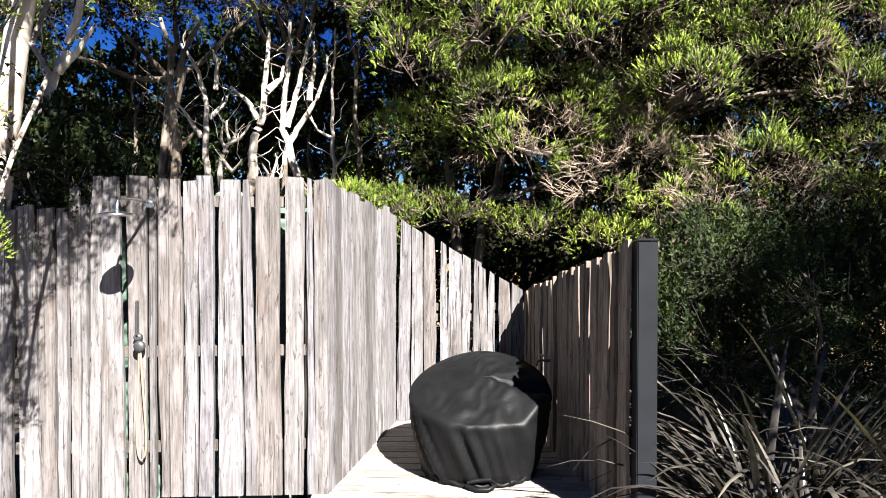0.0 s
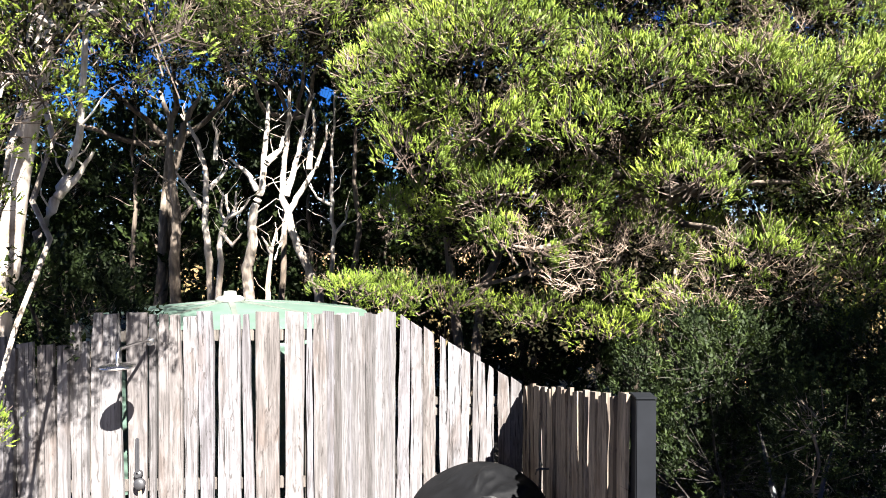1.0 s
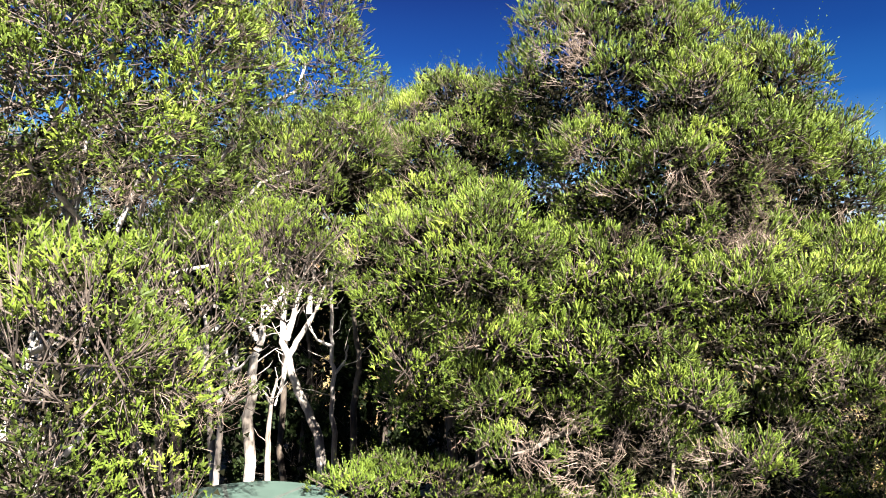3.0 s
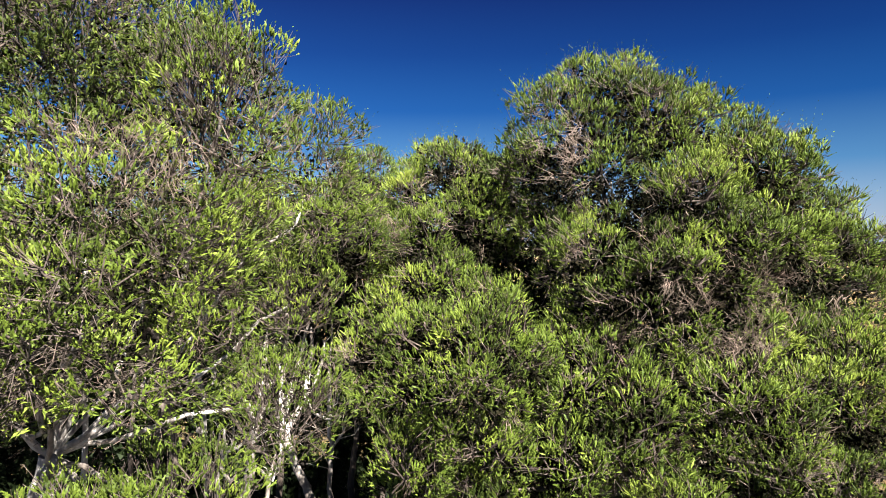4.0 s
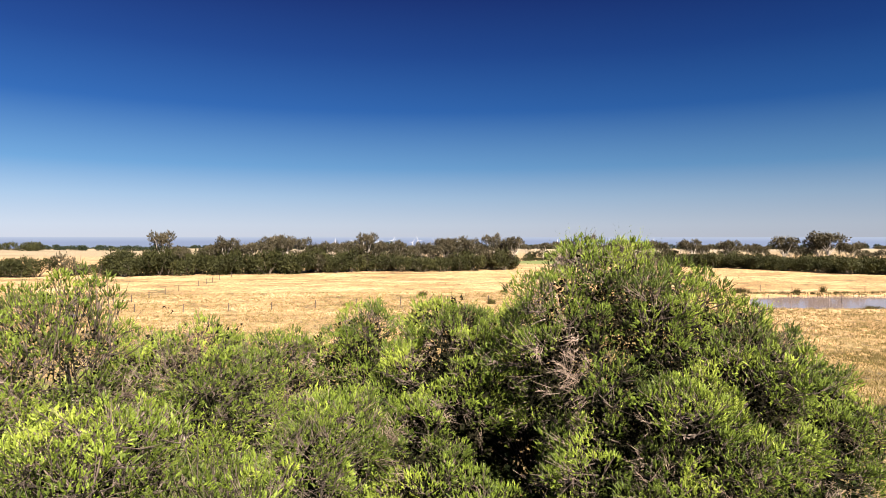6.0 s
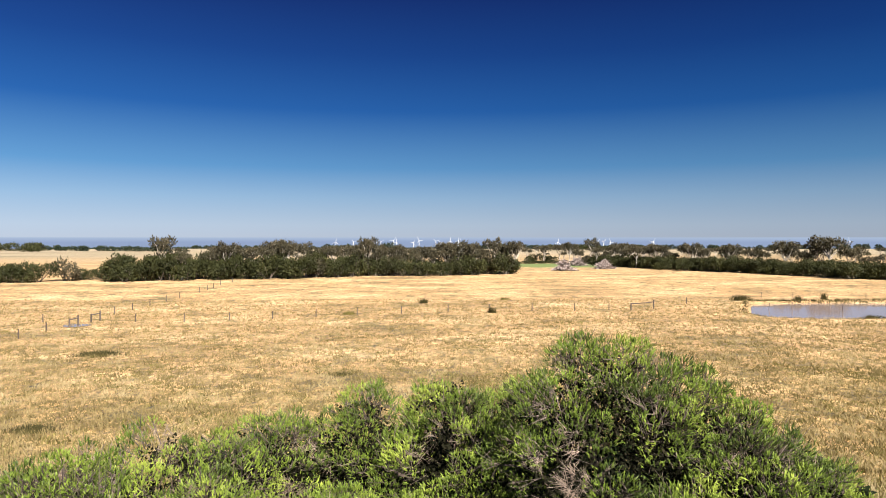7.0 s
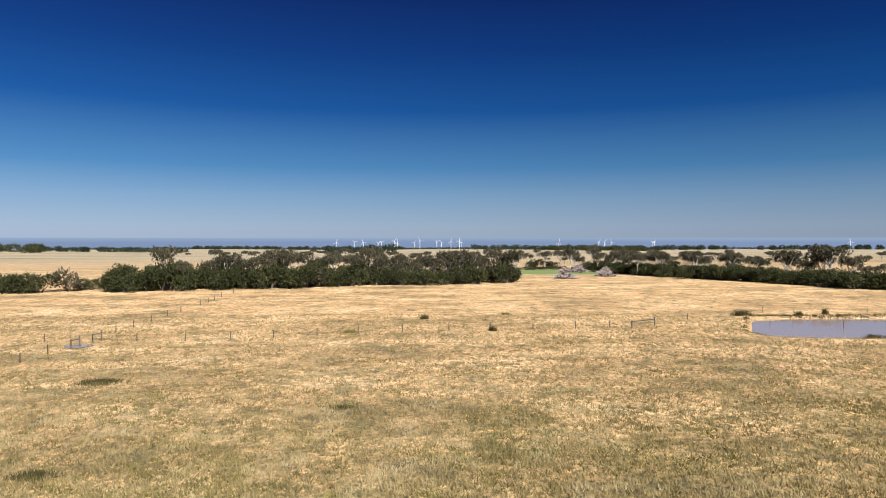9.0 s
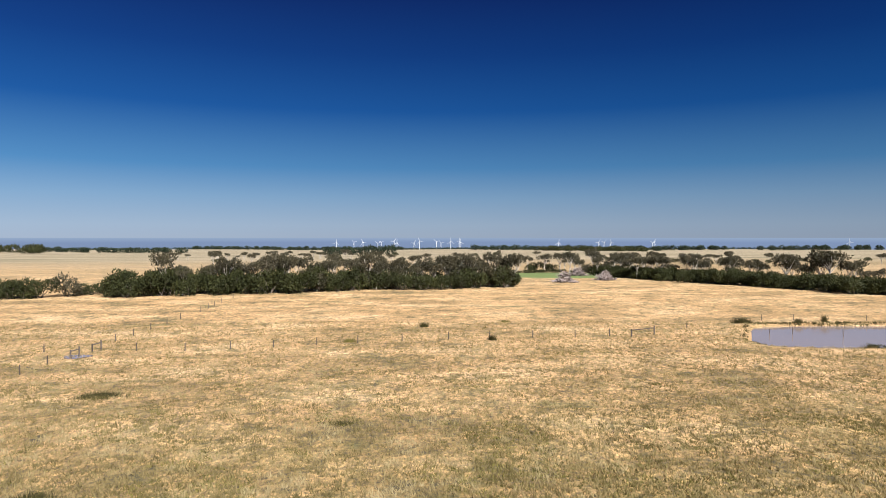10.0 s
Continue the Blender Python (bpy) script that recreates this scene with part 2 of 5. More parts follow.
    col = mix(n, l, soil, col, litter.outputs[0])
    grit = noise_node(n, l, coords(n, l, (1.0, 0.8, 1)), 7.5, 6, 0.8)
    col = mix(n, l, col, ramp(n, l, grit, ((0.33, (0.45, 0.44, 0.40)), (0.5, (1.0, 1.0, 1.0)), (0.66, (1.45, 1.42, 1.33)))), 0.8, "MULTIPLY")
    l.new(mix(n, l, col, (0.63, 0.63, 0.63), 1.0, "MULTIPLY"), b.inputs["Base Color"])
    bump(n, l, b, fine, 1.0, 0.3)
    return m


def water_material():
    m, n, l, b = material("muddy_pond_water", 0.06)
    b.inputs["Base Color"].default_value = (0.18, 0.14, 0.13, 1)
    bump(n, l, b, noise_node(n, l, coords(n, l, (1.0, 2.5, 1)), 3.0, 3), 0.06, 0.02)
    return m


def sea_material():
    m, n, l, b = material("glowing_hazy_sea", 1.0)
    # Glows by itself; the haze over the sea is put into its colours.
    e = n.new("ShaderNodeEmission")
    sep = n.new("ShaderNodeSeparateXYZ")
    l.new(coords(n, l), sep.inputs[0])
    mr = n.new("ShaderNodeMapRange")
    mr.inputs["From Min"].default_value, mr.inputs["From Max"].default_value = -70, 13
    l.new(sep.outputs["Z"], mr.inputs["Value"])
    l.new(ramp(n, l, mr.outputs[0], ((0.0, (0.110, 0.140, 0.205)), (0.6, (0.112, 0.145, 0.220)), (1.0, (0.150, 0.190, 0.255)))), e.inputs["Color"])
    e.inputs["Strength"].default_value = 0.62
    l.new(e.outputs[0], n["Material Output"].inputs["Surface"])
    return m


PASTURE, WATER, SEA = field_material(), water_material(), sea_material()
GRASS = leaf_material("dry_grass", (0.0992, 0.0775, 0.0279), (0.186, 0.1395, 0.062), (0.31, 0.248, 0.1426), 0.35, 0.3, 0.8)
GRASS_OLIVE = leaf_material("olive_grass", (0.058, 0.050, 0.012), (0.100, 0.086, 0.021), (0.170, 0.140, 0.040), 0.5, 0.2, 0.8)
GRASS_GREEN = leaf_material("green_tussock", (0.022, 0.020, 0.006), (0.044, 0.038, 0.011), (0.080, 0.066, 0.021), 0.3, 0.25, 0.8)
FLAX = leaf_material("flax_leaf", (0.006, 0.0055, 0.0055), (0.022, 0.020, 0.019), (0.105, 0.096, 0.078), 2.5, 0.10, 0.25)
FLAX.node_tree.nodes["Principled BSDF"].inputs["Specular IOR Level"].default_value = 0.5


# ---- mesh tools ----
def mesh_object(name, verts, faces, mat, parent=None, smooth=False):
    """One mesh from arrays: verts (n, 3), faces (m, 3 or 4), all faces of one size."""
    verts, faces = np.asarray(verts, dtype=np.float32), np.asarray(faces, dtype=np.int32)
    me = bpy.data.meshes.new(name)
    k = faces.shape[1]
    me.vertices.add(len(verts))
    me.vertices.foreach_set("co", verts.ravel())
    me.loops.add(faces.size)
    me.loops.foreach_set("vertex_index", faces.ravel())
    me.polygons.add(len(faces))
    me.polygons.foreach_set("loop_start", np.arange(0, faces.size, k, dtype=np.int32))
    me.polygons.foreach_set("use_smooth", np.full(len(faces), smooth))
    me.update(calc_edges=True)
    me.materials.append(mat)
    ob = new(name, me)
    ob.parent = parent
    return ob


def part(name, bm, mat, parent, label="", smooth=False):
    me = bpy.data.meshes.new(name)
    bmesh.ops.recalc_face_normals(bm, faces=bm.faces)
    bm.to_mesh(me)
    bm.free()
    me.materials.append(mat)
    for p in me.polygons:
        p.use_smooth = smooth
    ob = new(name, me)
    ob.parent = parent
    return tagged(ob, label)


def thing(name, label, category, group="", at=(0, 0, 0), turn=0):
    ob = new(name)
    ob.empty_display_size = 0.2
    ob.matrix_world = pose(*at, 0, 0, turn)
    return tagged(ob, label, category, group)


def box(bm, lo, hi, bevel=0.0):
    made = bmesh.ops.create_cube(bm, size=1)["verts"]
    for v in made:
        v.co = Vector([lo[i] + (v.co[i] + 0.5) * (hi[i] - lo[i]) for i in range(3)])
    if bevel:
        edges = list({e for v in made for e in v.link_edges})
        bmesh.ops.bevel(bm, geom=edges, offset=bevel, segments=2, affect="EDGES")
    return bm


def sweep(points, radii, sides=6):
    """A tube along points, closed at both ends: verts, quads."""
    pts, radii = np.asarray(points, float), np.asarray(radii, float)
    way = np.gradient(pts, axis=0)
    way /= np.linalg.norm(way, axis=1)[:, None] + 1e-9
    ref = np.where(np.abs(way[:, 2:3]) > 0.9, [[1.0, 0, 0]], [[0, 0, 1.0]])
    u = np.cross(way, ref)
    u /= np.linalg.norm(u, axis=1)[:, None] + 1e-9
    v = np.cross(way, u)
    a = np.linspace(0, 2 * math.pi, sides, endpoint=False)
    ring = pts[:, None] + radii[:, None, None] * (np.cos(a)[None, :, None] * u[:, None] + np.sin(a)[None, :, None] * v[:, None])
    n = len(pts)
    i, j = np.meshgrid(np.arange(n - 1), np.arange(sides), indexing="ij")
    k = (j + 1) % sides
    quads = np.stack([i * sides + j, i * sides + k, (i + 1) * sides + k, (i + 1) * sides + j], -1).reshape(-1, 4)
    return ring.reshape(-1, 3), quads


def join(pieces):
    verts, faces, at = [], [], 0
    for v, f in pieces:
        verts.append(v)
        faces.append(np.asarray(f) + at)
        at += len(v)
    return np.concatenate(verts), np.concatenate(faces)


def sticks(a, b, ra, rb):
    """Many thin three-sided sticks from points a to points b: verts, quads."""
    way = b - a
    way = way / (np.linalg.norm(way, axis=1)[:, None] + 1e-9)
    u = np.cross(way, [0.31, 0.52, 0.79])
    u /= np.linalg.norm(u, axis=1)[:, None] + 1e-9
    w = np.cross(way, u)
    verts = []
    for p, r in ((a, ra), (b, rb)):
        r = np.broadcast_to(np.asarray(r, float), (len(a),))[:, None]
        for k in range(3):
            t = k * 2 * math.pi / 3
            verts.append(p + r * (math.cos(t) * u + math.sin(t) * w))
    v = np.stack(verts, 1).reshape(-1, 3)
    q = np.array([[0, 1, 4, 3], [1, 2, 5, 4], [2, 0, 3, 5]])
    return v, (np.arange(len(a))[:, None, None] * 6 + q).reshape(-1, 4)


def leaves_on(rng, base, way, length, count, leaf, width, spread=0.72, face=None):
    """Narrow leaves set round many shoots: base, way (n, 3), length (n); face: the side of the clump that they turn to: verts, triangles."""
    n = len(base)
    u = np.cross(way, [0.23, 0.71, 0.66])
    u /= np.linalg.norm(u, axis=1)[:, None] + 1e-9
    v = np.cross(way, u)
    t = (np.arange(count) + rng.random((n, count))) / count
    phi = np.arange(count) * 2.4 + rng.random((n, 1)) * 6.28
    out = np.cos(phi)[..., None] * u[:, None] + np.sin(phi)[..., None] * v[:, None]
    lean = spread * (1.05 - 0.55 * t + 0.3 * rng.standard_normal((n, count)))[..., None]
    d = np.cos(lean) * way[:, None] + np.sin(lean) * out
    p = base[:, None] + way[:, None] * (length[:, None] * (0.12 + 0.88 * t))[..., None]
    size = leaf * (0.7 + 0.6 * rng.random((n, count)))[..., None]
    turned = np.array([0.15, -0.45, 0.85]) + 0.95 * rng.standard_normal((n, count, 3)) if face is None else face[:, None] + 0.75 * rng.standard_normal((n, count, 3))
    side = np.cross(d, turned)
    side /= np.linalg.norm(side, axis=-1)[..., None] + 1e-9
    mid = p + d * size * 0.30
    w = side * width * 0.5 * (0.7 + 0.6 * rng.random((n, count)))[..., None]
    verts = np.stack([mid + w, p + d * size, mid - w], 2).reshape(-1, 3)
    return verts, np.arange(n * count * 3).reshape(-1, 3)


def spindles(rng, base, way, length, radius):
    """The packed leafy body of many shoots: three-sided spindles, fullest above the middle, with a blunt tip."""
    n = len(base)
    u = unit(np.cross(way, rng.standard_normal((n, 3))))
    v = np.cross(way, u)
    r = radius * (0.7 + 0.6 * rng.random((n, 1)))
    waist = base + way * (length * rng.uniform(0.45, 0.65, n))[:, None]
    ring = [waist + r * (math.cos(a) * u + math.sin(a) * v) for a in (0.0, 2.0944, 4.1888)]
    verts = np.stack([base, *ring, base + way * length[:, None]], 1).reshape(-1, 3)
    tri = np.array([(0, 2, 1), (0, 3, 2), (0, 1, 3), (1, 2, 4), (2, 3, 4), (3, 1, 4)])
    return verts, (np.arange(n)[:, None, None] * 5 + tri[None]).reshape(-1, 3)


def unit(v):
    return v / (np.linalg.norm(v, axis=-1, keepdims=True) + 1e-9)


def scatter(rng, blobs, gap):
    """Places for tufts on and a little under the skins of the blobs that make a crown, with their outward ways."""
    places, ways = [], []
    for i, (x, y, z, a, b, c) in enumerate(blobs):
        r = (a * b * c) ** (1 / 3)
        n = int(4 * math.pi * r * r / gap ** 2)
        d = rng.standard_normal((n, 3))
        d /= np.linalg.norm(d, axis=1)[:, None]
        bumpy = 0.80 + 0.26 * rng.random(n) - 0.22 * (rng.random(n) < 0.3)
        p = np.array([x, y, z]) + d * np.array([a, b, c]) * bumpy[:, None]
        keep = np.ones(n, bool)
        for j, (x2, y2, z2, a2, b2, c2) in enumerate(blobs):
            if j != i:
                keep &= (((p - [x2, y2, z2]) / [a2, b2, c2]) ** 2).sum(1) > 0.55
        keep &= (d[:, 2] > -0.55) | (rng.random(n) < 0.4)
        places.append(p[keep])
        ways.append(d[keep])
    return np.concatenate(places), np.concatenate(ways)


def boughs(rng, blobs, step, size):
    """Break the large blobs of a crown into rounded boughs on their skins: places, radii and outward ways."""
    rows = []
    for i, (x, y, z, a, b, c) in enumerate(blobs):
        r = (a * b * c) ** (1 / 3)
        if r < 0.55:
            rows.append((x, y, z, a, b, c, 0.0, -0.5, 0.8))
            continue
        n = max(8, int(4 * math.pi * r * r / step ** 2))
        for k in range(n):
            h = 1 - 2 * (k + 0.5) / n
            if h < -0.72:
                continue
            t = k * 2.39996 + rng.uniform(-0.4, 0.4)
            g = math.sqrt(1 - h * h)
            s = size * rng.uniform(0.68, 1.30)
            out = rng.uniform(0.66, 1.0) - s * 0.35 / r
            p = np.array([x + a * out * g * math.cos(t), y + b * out * g * math.sin(t), z + c * out * h])
            if any(j != i and (((p - q[:3]) / np.array(q[3:])) ** 2).sum() < 0.62 for j, q in enumerate(blobs)):
                continue
            rows.append((*p, s * 1.08, s * 1.08, s * 0.84, g * math.cos(t), g * math.sin(t), h))
    rows = np.array(rows)
    return rows[:, :3], rows[:, 3:6], rows[:, 6:]


def pads_on(rng, hubs, sizes, outs, spacing, droop):
    """Places of leafy pads on the upper and outer skins of boughs, their faces, and the number of their bough."""
    places, faces, owner = [], [], []
    for i in range(len(hubs)):
        r = sizes[i].prod() ** (1 / 3)
        n = max(5, int(4 * math.pi * r * r / spacing ** 2))
        d = unit(rng.standard_normal((n, 3)) + 0.55 * outs[i] + [0, 0, 0.35])
        p = hubs[i] + d * sizes[i] * rng.uniform(0.62, 1.12, (n, 1))
        near = np.linalg.norm(hubs - hubs[i], axis=1) < 1.6
        near[i] = False
        keep = (d[:, 2] > droop) & ((d * outs[i]).sum(1) > droop)
        for q, a in zip(hubs[near], sizes[near]):
            keep &= (((p - q) / a) ** 2).sum(1) > 0.5
        for k in np.flatnonzero(keep):
            if keep[:k].any() and np.min(np.linalg.norm(p[:k][keep[:k]] - p[k], axis=1)) < spacing * 0.62:
                keep[k] = False
        places.append(p[keep])
        faces.append(unit(d[keep] * 0.8 + outs[i] * 0.35 + [0, 0, 0.35]))
        owner.append(np.full(keep.sum(), i))
    return np.concatenate(places), np.concatenate(faces), np.concatenate(owner)


def sprays(rng, places, faces, radius, shoots, shoot, upright):
    """Shoots that fan out from pads: base, way, length and face of each."""
    m = len(places)
    n = m * shoots
    face = np.repeat(faces, shoots, 0)
    u = unit(np.cross(face, [0.23, 0.71, 0.66]))
    v = np.cross(face, u)
    reach = np.repeat(radius * rng.uniform(0.65, 1.35, m), shoots)
    r, a = np.sqrt(rng.random(n)), rng.random(n) * 6.2832
    out = np.cos(a)[:, None] * u + np.sin(a)[:, None] * v
    base = np.repeat(places, shoots, 0) + out * (r * reach)[:, None] - face * (reach * (0.75 * r * r + 0.45 * rng.random(n)))[:, None]
    way = unit(face * 0.65 + out * (0.9 * r)[:, None] + [0, 0, upright] + 0.35 * rng.standard_normal((n, 3)))
    length = shoot * rng.uniform(0.6, 1.35, n) * (1.1 - 0.35 * r)
    return base, way, length, unit(face + 0.5 * out * r[:, None])


def fans(rng, at, way, reach, thick):
    """Bare dead twigs that spread like brooms from points: verts, quads."""
    k = 6
    a = np.repeat(at, k, 0) + rng.standard_normal((len(at) * k, 3)) * 0.03
    w = unit(np.repeat(way, k, 0) + 0.42 * rng.standard_normal((len(a), 3)))
    b = a + w * (reach * rng.uniform(0.5, 1.2, len(a)))[:, None]
    pieces = [sticks(a, b, thick, thick * 0.45)]
    for _ in range(2):
        s = a + (b - a) * rng.uniform(0.3, 0.95, (len(a), 1))
        e = s + unit(w + 0.55 * rng.standard_normal((len(a), 3)) + [0, 0, 0.15]) * (reach * rng.uniform(0.2, 0.5, len(a)))[:, None]
        pieces.append(sticks(s, e, thick * 0.5, thick * 0.22))
    return join(pieces)


def bend(rng, a, b, n=6, sag=0.12):
    """A crooked line from a to b."""
    a, b = np.asarray(a, float), np.asarray(b, float)
    t = np.linspace(0, 1, n)[:, None]
    length = np.linalg.norm(b - a)
    off = np.cumsum(rng.standard_normal((n, 3)), 0) * sag * length / n
    off -= t * off[-1]
    off[0] = 0
    return a + (b - a) * t + off


def tree(name, label, seed, foot, fork, blobs, leaf_mat, bark, spacing=0.25, pad=0.118, shoots=26, shoot=0.086, count=6, leaf=0.023, width=0.0110,
         trunk_r=0.11, upright=0.75, twig_mat=None, stems=1, category="tree", inner=True, twig=1.0, bare_zones=(), limb_r=0.0, lump=0.42, thin=-0.46, core=0.0098,
         brooms=1.6, broom=0.19, back=0.30, spikes=0.13, inner_min=0.66, sway=0.16, droop=-0.35):
    """A tree: trunk, limbs, boughs, twigs and a crown of leafy pads with upright shoots; back: the share kept on the
    side turned from the camera's view.
    """
    rng = np.random.default_rng(seed)
    ob = thing(name, label, category, "", foot)
    foot, fork = np.array(foot, float), np.array(fork, float)
    centres = np.array([bl[:3] for bl in blobs])
    for k in range(stems):
        top = fork + rng.standard_normal(3) * [0.25, 0.25, 0.1] * (k > 0)
        line = bend(rng, foot + [0.12 * k, 0.07 * k, -0.1], top, 9, sway)
        v, f = sweep(line - foot, np.linspace(trunk_r, trunk_r * 0.62, 9) * (1.35 - 0.35 * np.minimum(1, np.arange(9) / 2)), 9)
        mesh_object("trunk", v, f, bark, ob, True)
    for c in centres:
        v, f = sweep(bend(rng, fork, c, 8, 0.25) - foot, np.linspace(limb_r or trunk_r * 0.6, 0.012, 8), 6)
        mesh_object("limb", v, f, bark, ob, True)
    hubs, sizes, outs = boughs(rng, blobs, lump * 1.9, lump)
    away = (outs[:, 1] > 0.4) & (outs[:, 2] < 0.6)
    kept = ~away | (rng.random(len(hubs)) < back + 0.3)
    hubs, sizes, outs = hubs[kept], sizes[kept], outs[kept]
    places, faces, owner = pads_on(rng, hubs, sizes, outs, spacing, droop)
    dense = np.array([noise.noise(Vector(p) * 1.25 + Vector((seed, 0, 0))) + 0.6 * noise.noise(Vector(p) * 2.9) for p in places])
    kept = dense > thin
    for bx, by, bz, br in bare_zones:
        kept &= (np.linalg.norm(places - [bx, by, bz], axis=1) > br) | (rng.random(len(places)) < 0.10)
    bare, bare_way = places[~kept], faces[~kept]
    # Pads that face away from the camera are thinned.
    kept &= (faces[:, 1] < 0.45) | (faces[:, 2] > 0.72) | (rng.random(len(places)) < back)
    places, faces, owner = places[kept], faces[kept], owner[kept]
    m = len(places)
    home = centres[np.argmin(np.linalg.norm(hubs[:, None] - centres[None], axis=2), 1)]
    half = (home + hubs) / 2 + rng.standard_normal((len(hubs), 3)) * 0.08
    low = hubs - sizes * [0.25, 0.25, 0.55] * outs
    under = low[owner] + (places - low[owner]) * rng.uniform(0.1, 0.45, (m, 1)) + rng.standard_normal((m, 3)) * sizes[owner] * 0.22
    knee = under + (places - under) * rng.uniform(0.45, 0.7, (m, 1)) + rng.standard_normal((m, 3)) * 0.04 - [0, 0, 0.03]
    tips = np.repeat(places, 5, 0) + rng.standard_normal((m * 5, 3)) * pad * 0.6
    stray = rng.random(m) < 0.5
    loose = knee[stray] + rng.standard_normal((stray.sum(), 3)) * 0.05
    v, f = join([sticks((half + low) / 2, low, 0.010 * twig, 0.008 * twig), sticks(under, knee, 0.009 * twig, 0.007 * twig),
                 sticks(np.repeat(knee, 5, 0), tips, 0.0055 * twig, 0.0022 * twig),
                 sticks(loose, loose + unit(faces[stray] * 0.6 + rng.standard_normal((len(loose), 3)) * 0.6) * rng.uniform(0.06, 0.18, (len(loose), 1)), 0.005 * twig, 0.002 * twig)])
    tagged(mesh_object("twig_work", v - foot, f, twig_mat or TWIG, ob), kind="stuff")
    if brooms:
        n = int(len(hubs) * brooms)
        pick = rng.integers(0, len(hubs), n)
        side = unit(outs[pick] * 0.8 + rng.standard_normal((n, 3)) * 0.5 - [0, 0, 0.25])
        at = np.concatenate([hubs[pick] + side * sizes[pick] * 0.45, bare - bare_way * 0.16, bare - bare_way * 0.05])
        to = np.concatenate([side, unit(bare_way + [0, -0.2, -0.1] + 0.5 * rng.standard_normal(bare.shape)), unit(bare_way + 0.8 * rng.standard_normal(bare.shape))])
        v, f = fans(rng, at, to, broom, 0.0034 * twig)
        tagged(mesh_object("dead_wood", v - foot, f, TWIG_BROWN, ob), "bare pinkish brown dead twigs", kind="stuff")
    base, way, length, face = sprays(rng, places, faces, pad, shoots, shoot, upright)
    length = length * (1 + 2.2 * (rng.random(len(length)) < spikes) * np.repeat(faces[:, 2] > 0.66, shoots))
    pieces = [leaves_on(rng, base, way, length, count, leaf, width, 0.95, face)]
    if core:
        pieces.append(spindles(rng, base, way, np.minimum(length, shoot * 1.3), core))
    v, f = join(pieces)
    tagged(mesh_object("crown", v - foot, f, leaf_mat, ob), kind="stuff")
    # Shade-coloured leaves fill the crown's inside and block the view through it.
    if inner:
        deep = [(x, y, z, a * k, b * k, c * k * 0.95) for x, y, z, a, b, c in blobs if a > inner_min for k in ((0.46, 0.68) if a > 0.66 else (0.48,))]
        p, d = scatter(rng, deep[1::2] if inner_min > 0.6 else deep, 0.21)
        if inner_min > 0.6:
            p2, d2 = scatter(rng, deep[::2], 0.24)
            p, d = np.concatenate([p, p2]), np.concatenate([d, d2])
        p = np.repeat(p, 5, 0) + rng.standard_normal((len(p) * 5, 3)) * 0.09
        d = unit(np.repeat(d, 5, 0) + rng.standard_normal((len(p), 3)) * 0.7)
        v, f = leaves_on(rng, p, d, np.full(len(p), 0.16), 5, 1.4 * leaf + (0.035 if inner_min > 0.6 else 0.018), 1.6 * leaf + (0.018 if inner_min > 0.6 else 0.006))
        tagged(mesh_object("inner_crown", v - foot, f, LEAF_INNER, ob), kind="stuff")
    return ob


def scrub(name, label, seed, foot, fork, blobs, leaf_mat, bark, gap=0.30, shoots=14, shoot=0.15, count=12, leaf=0.037, width=0.020, trunk_r=0.11, group="", tangle=0.3, category="shrub"):
    """A loose shrub or scrub tree: a trunk, limbs and tufts of leaves round the blobs."""
    rng = np.random.default_rng(seed)
    ob = thing(name, label, category, group, foot)
    foot, fork = np.array(foot, float), np.array(fork, float)
    centres = np.array([bl[:3] for bl in blobs])
    line = bend(rng, foot + [0, 0, -0.1], fork, 9, 0.16)
    v, f = sweep(line - foot, np.linspace(trunk_r, trunk_r * 0.62, 9), 7)
    mesh_object("trunk", v, f, bark, ob, True)
    for c in centres:
        v, f = sweep(bend(rng, fork, c, 6, 0.25) - foot, np.linspace(trunk_r * 0.6, 0.012, 6), 5)
        mesh_object("limb", v, f, bark, ob, True)
    places, ways = scatter(rng, blobs, gap)
    m = len(places)
    near = centres[np.argmin(np.linalg.norm(places[:, None] - centres[None], axis=2), 1)]
    start = near + (places - near) * rng.uniform(0.1, 0.6, (m, 1)) + rng.standard_normal((m, 3)) * 0.05
    pick = rng.integers(0, m, int(m * tangle))
    loose = near[pick] + (places[pick] - near[pick]) * rng.uniform(0.4, 0.9, (len(pick), 1)) + rng.standard_normal((len(pick), 3)) * 0.08
    stray = loose + (ways[pick] * 0.5 + rng.standard_normal((len(pick), 3)) * 0.6 + [0, 0, 0.25]) * rng.uniform(0.08, 0.3, (len(pick), 1))
    v, f = join([sticks(start, places, 0.005, 0.0025), sticks(loose, stray, 0.003, 0.0015)])
    tagged(mesh_object("twig_work", v - foot, f, bark, ob), kind="stuff")
    n = m * shoots
    base = np.repeat(places, shoots, 0) + rng.standard_normal((n, 3)) * gap * 0.25
    way = unit(np.repeat(ways, shoots, 0) * 0.55 + rng.standard_normal((n, 3)) * 0.34 + [0, 0, 0.6])
    v, f = leaves_on(rng, base, way, shoot * (0.55 + 0.8 * rng.random(n)), count, leaf, width)
    tagged(mesh_object("crown", v - foot, f, leaf_mat, ob), kind="stuff")
    return ob


# ---- ground ----
POND = (79.0, 100.0, 31.8, 12.4)


def pond_reach(x, y):
    """Under 1 in the dug pond, which is long with blunt corners."""
    x = np.asarray(x, float) - 0.5 * np.clip(np.asarray(y, float) - 96, 0, 20)
    return np.abs((x - POND[0]) / POND[2]) ** 7 + np.abs((np.asarray(y, float) - POND[1]) / POND[3]) ** 7


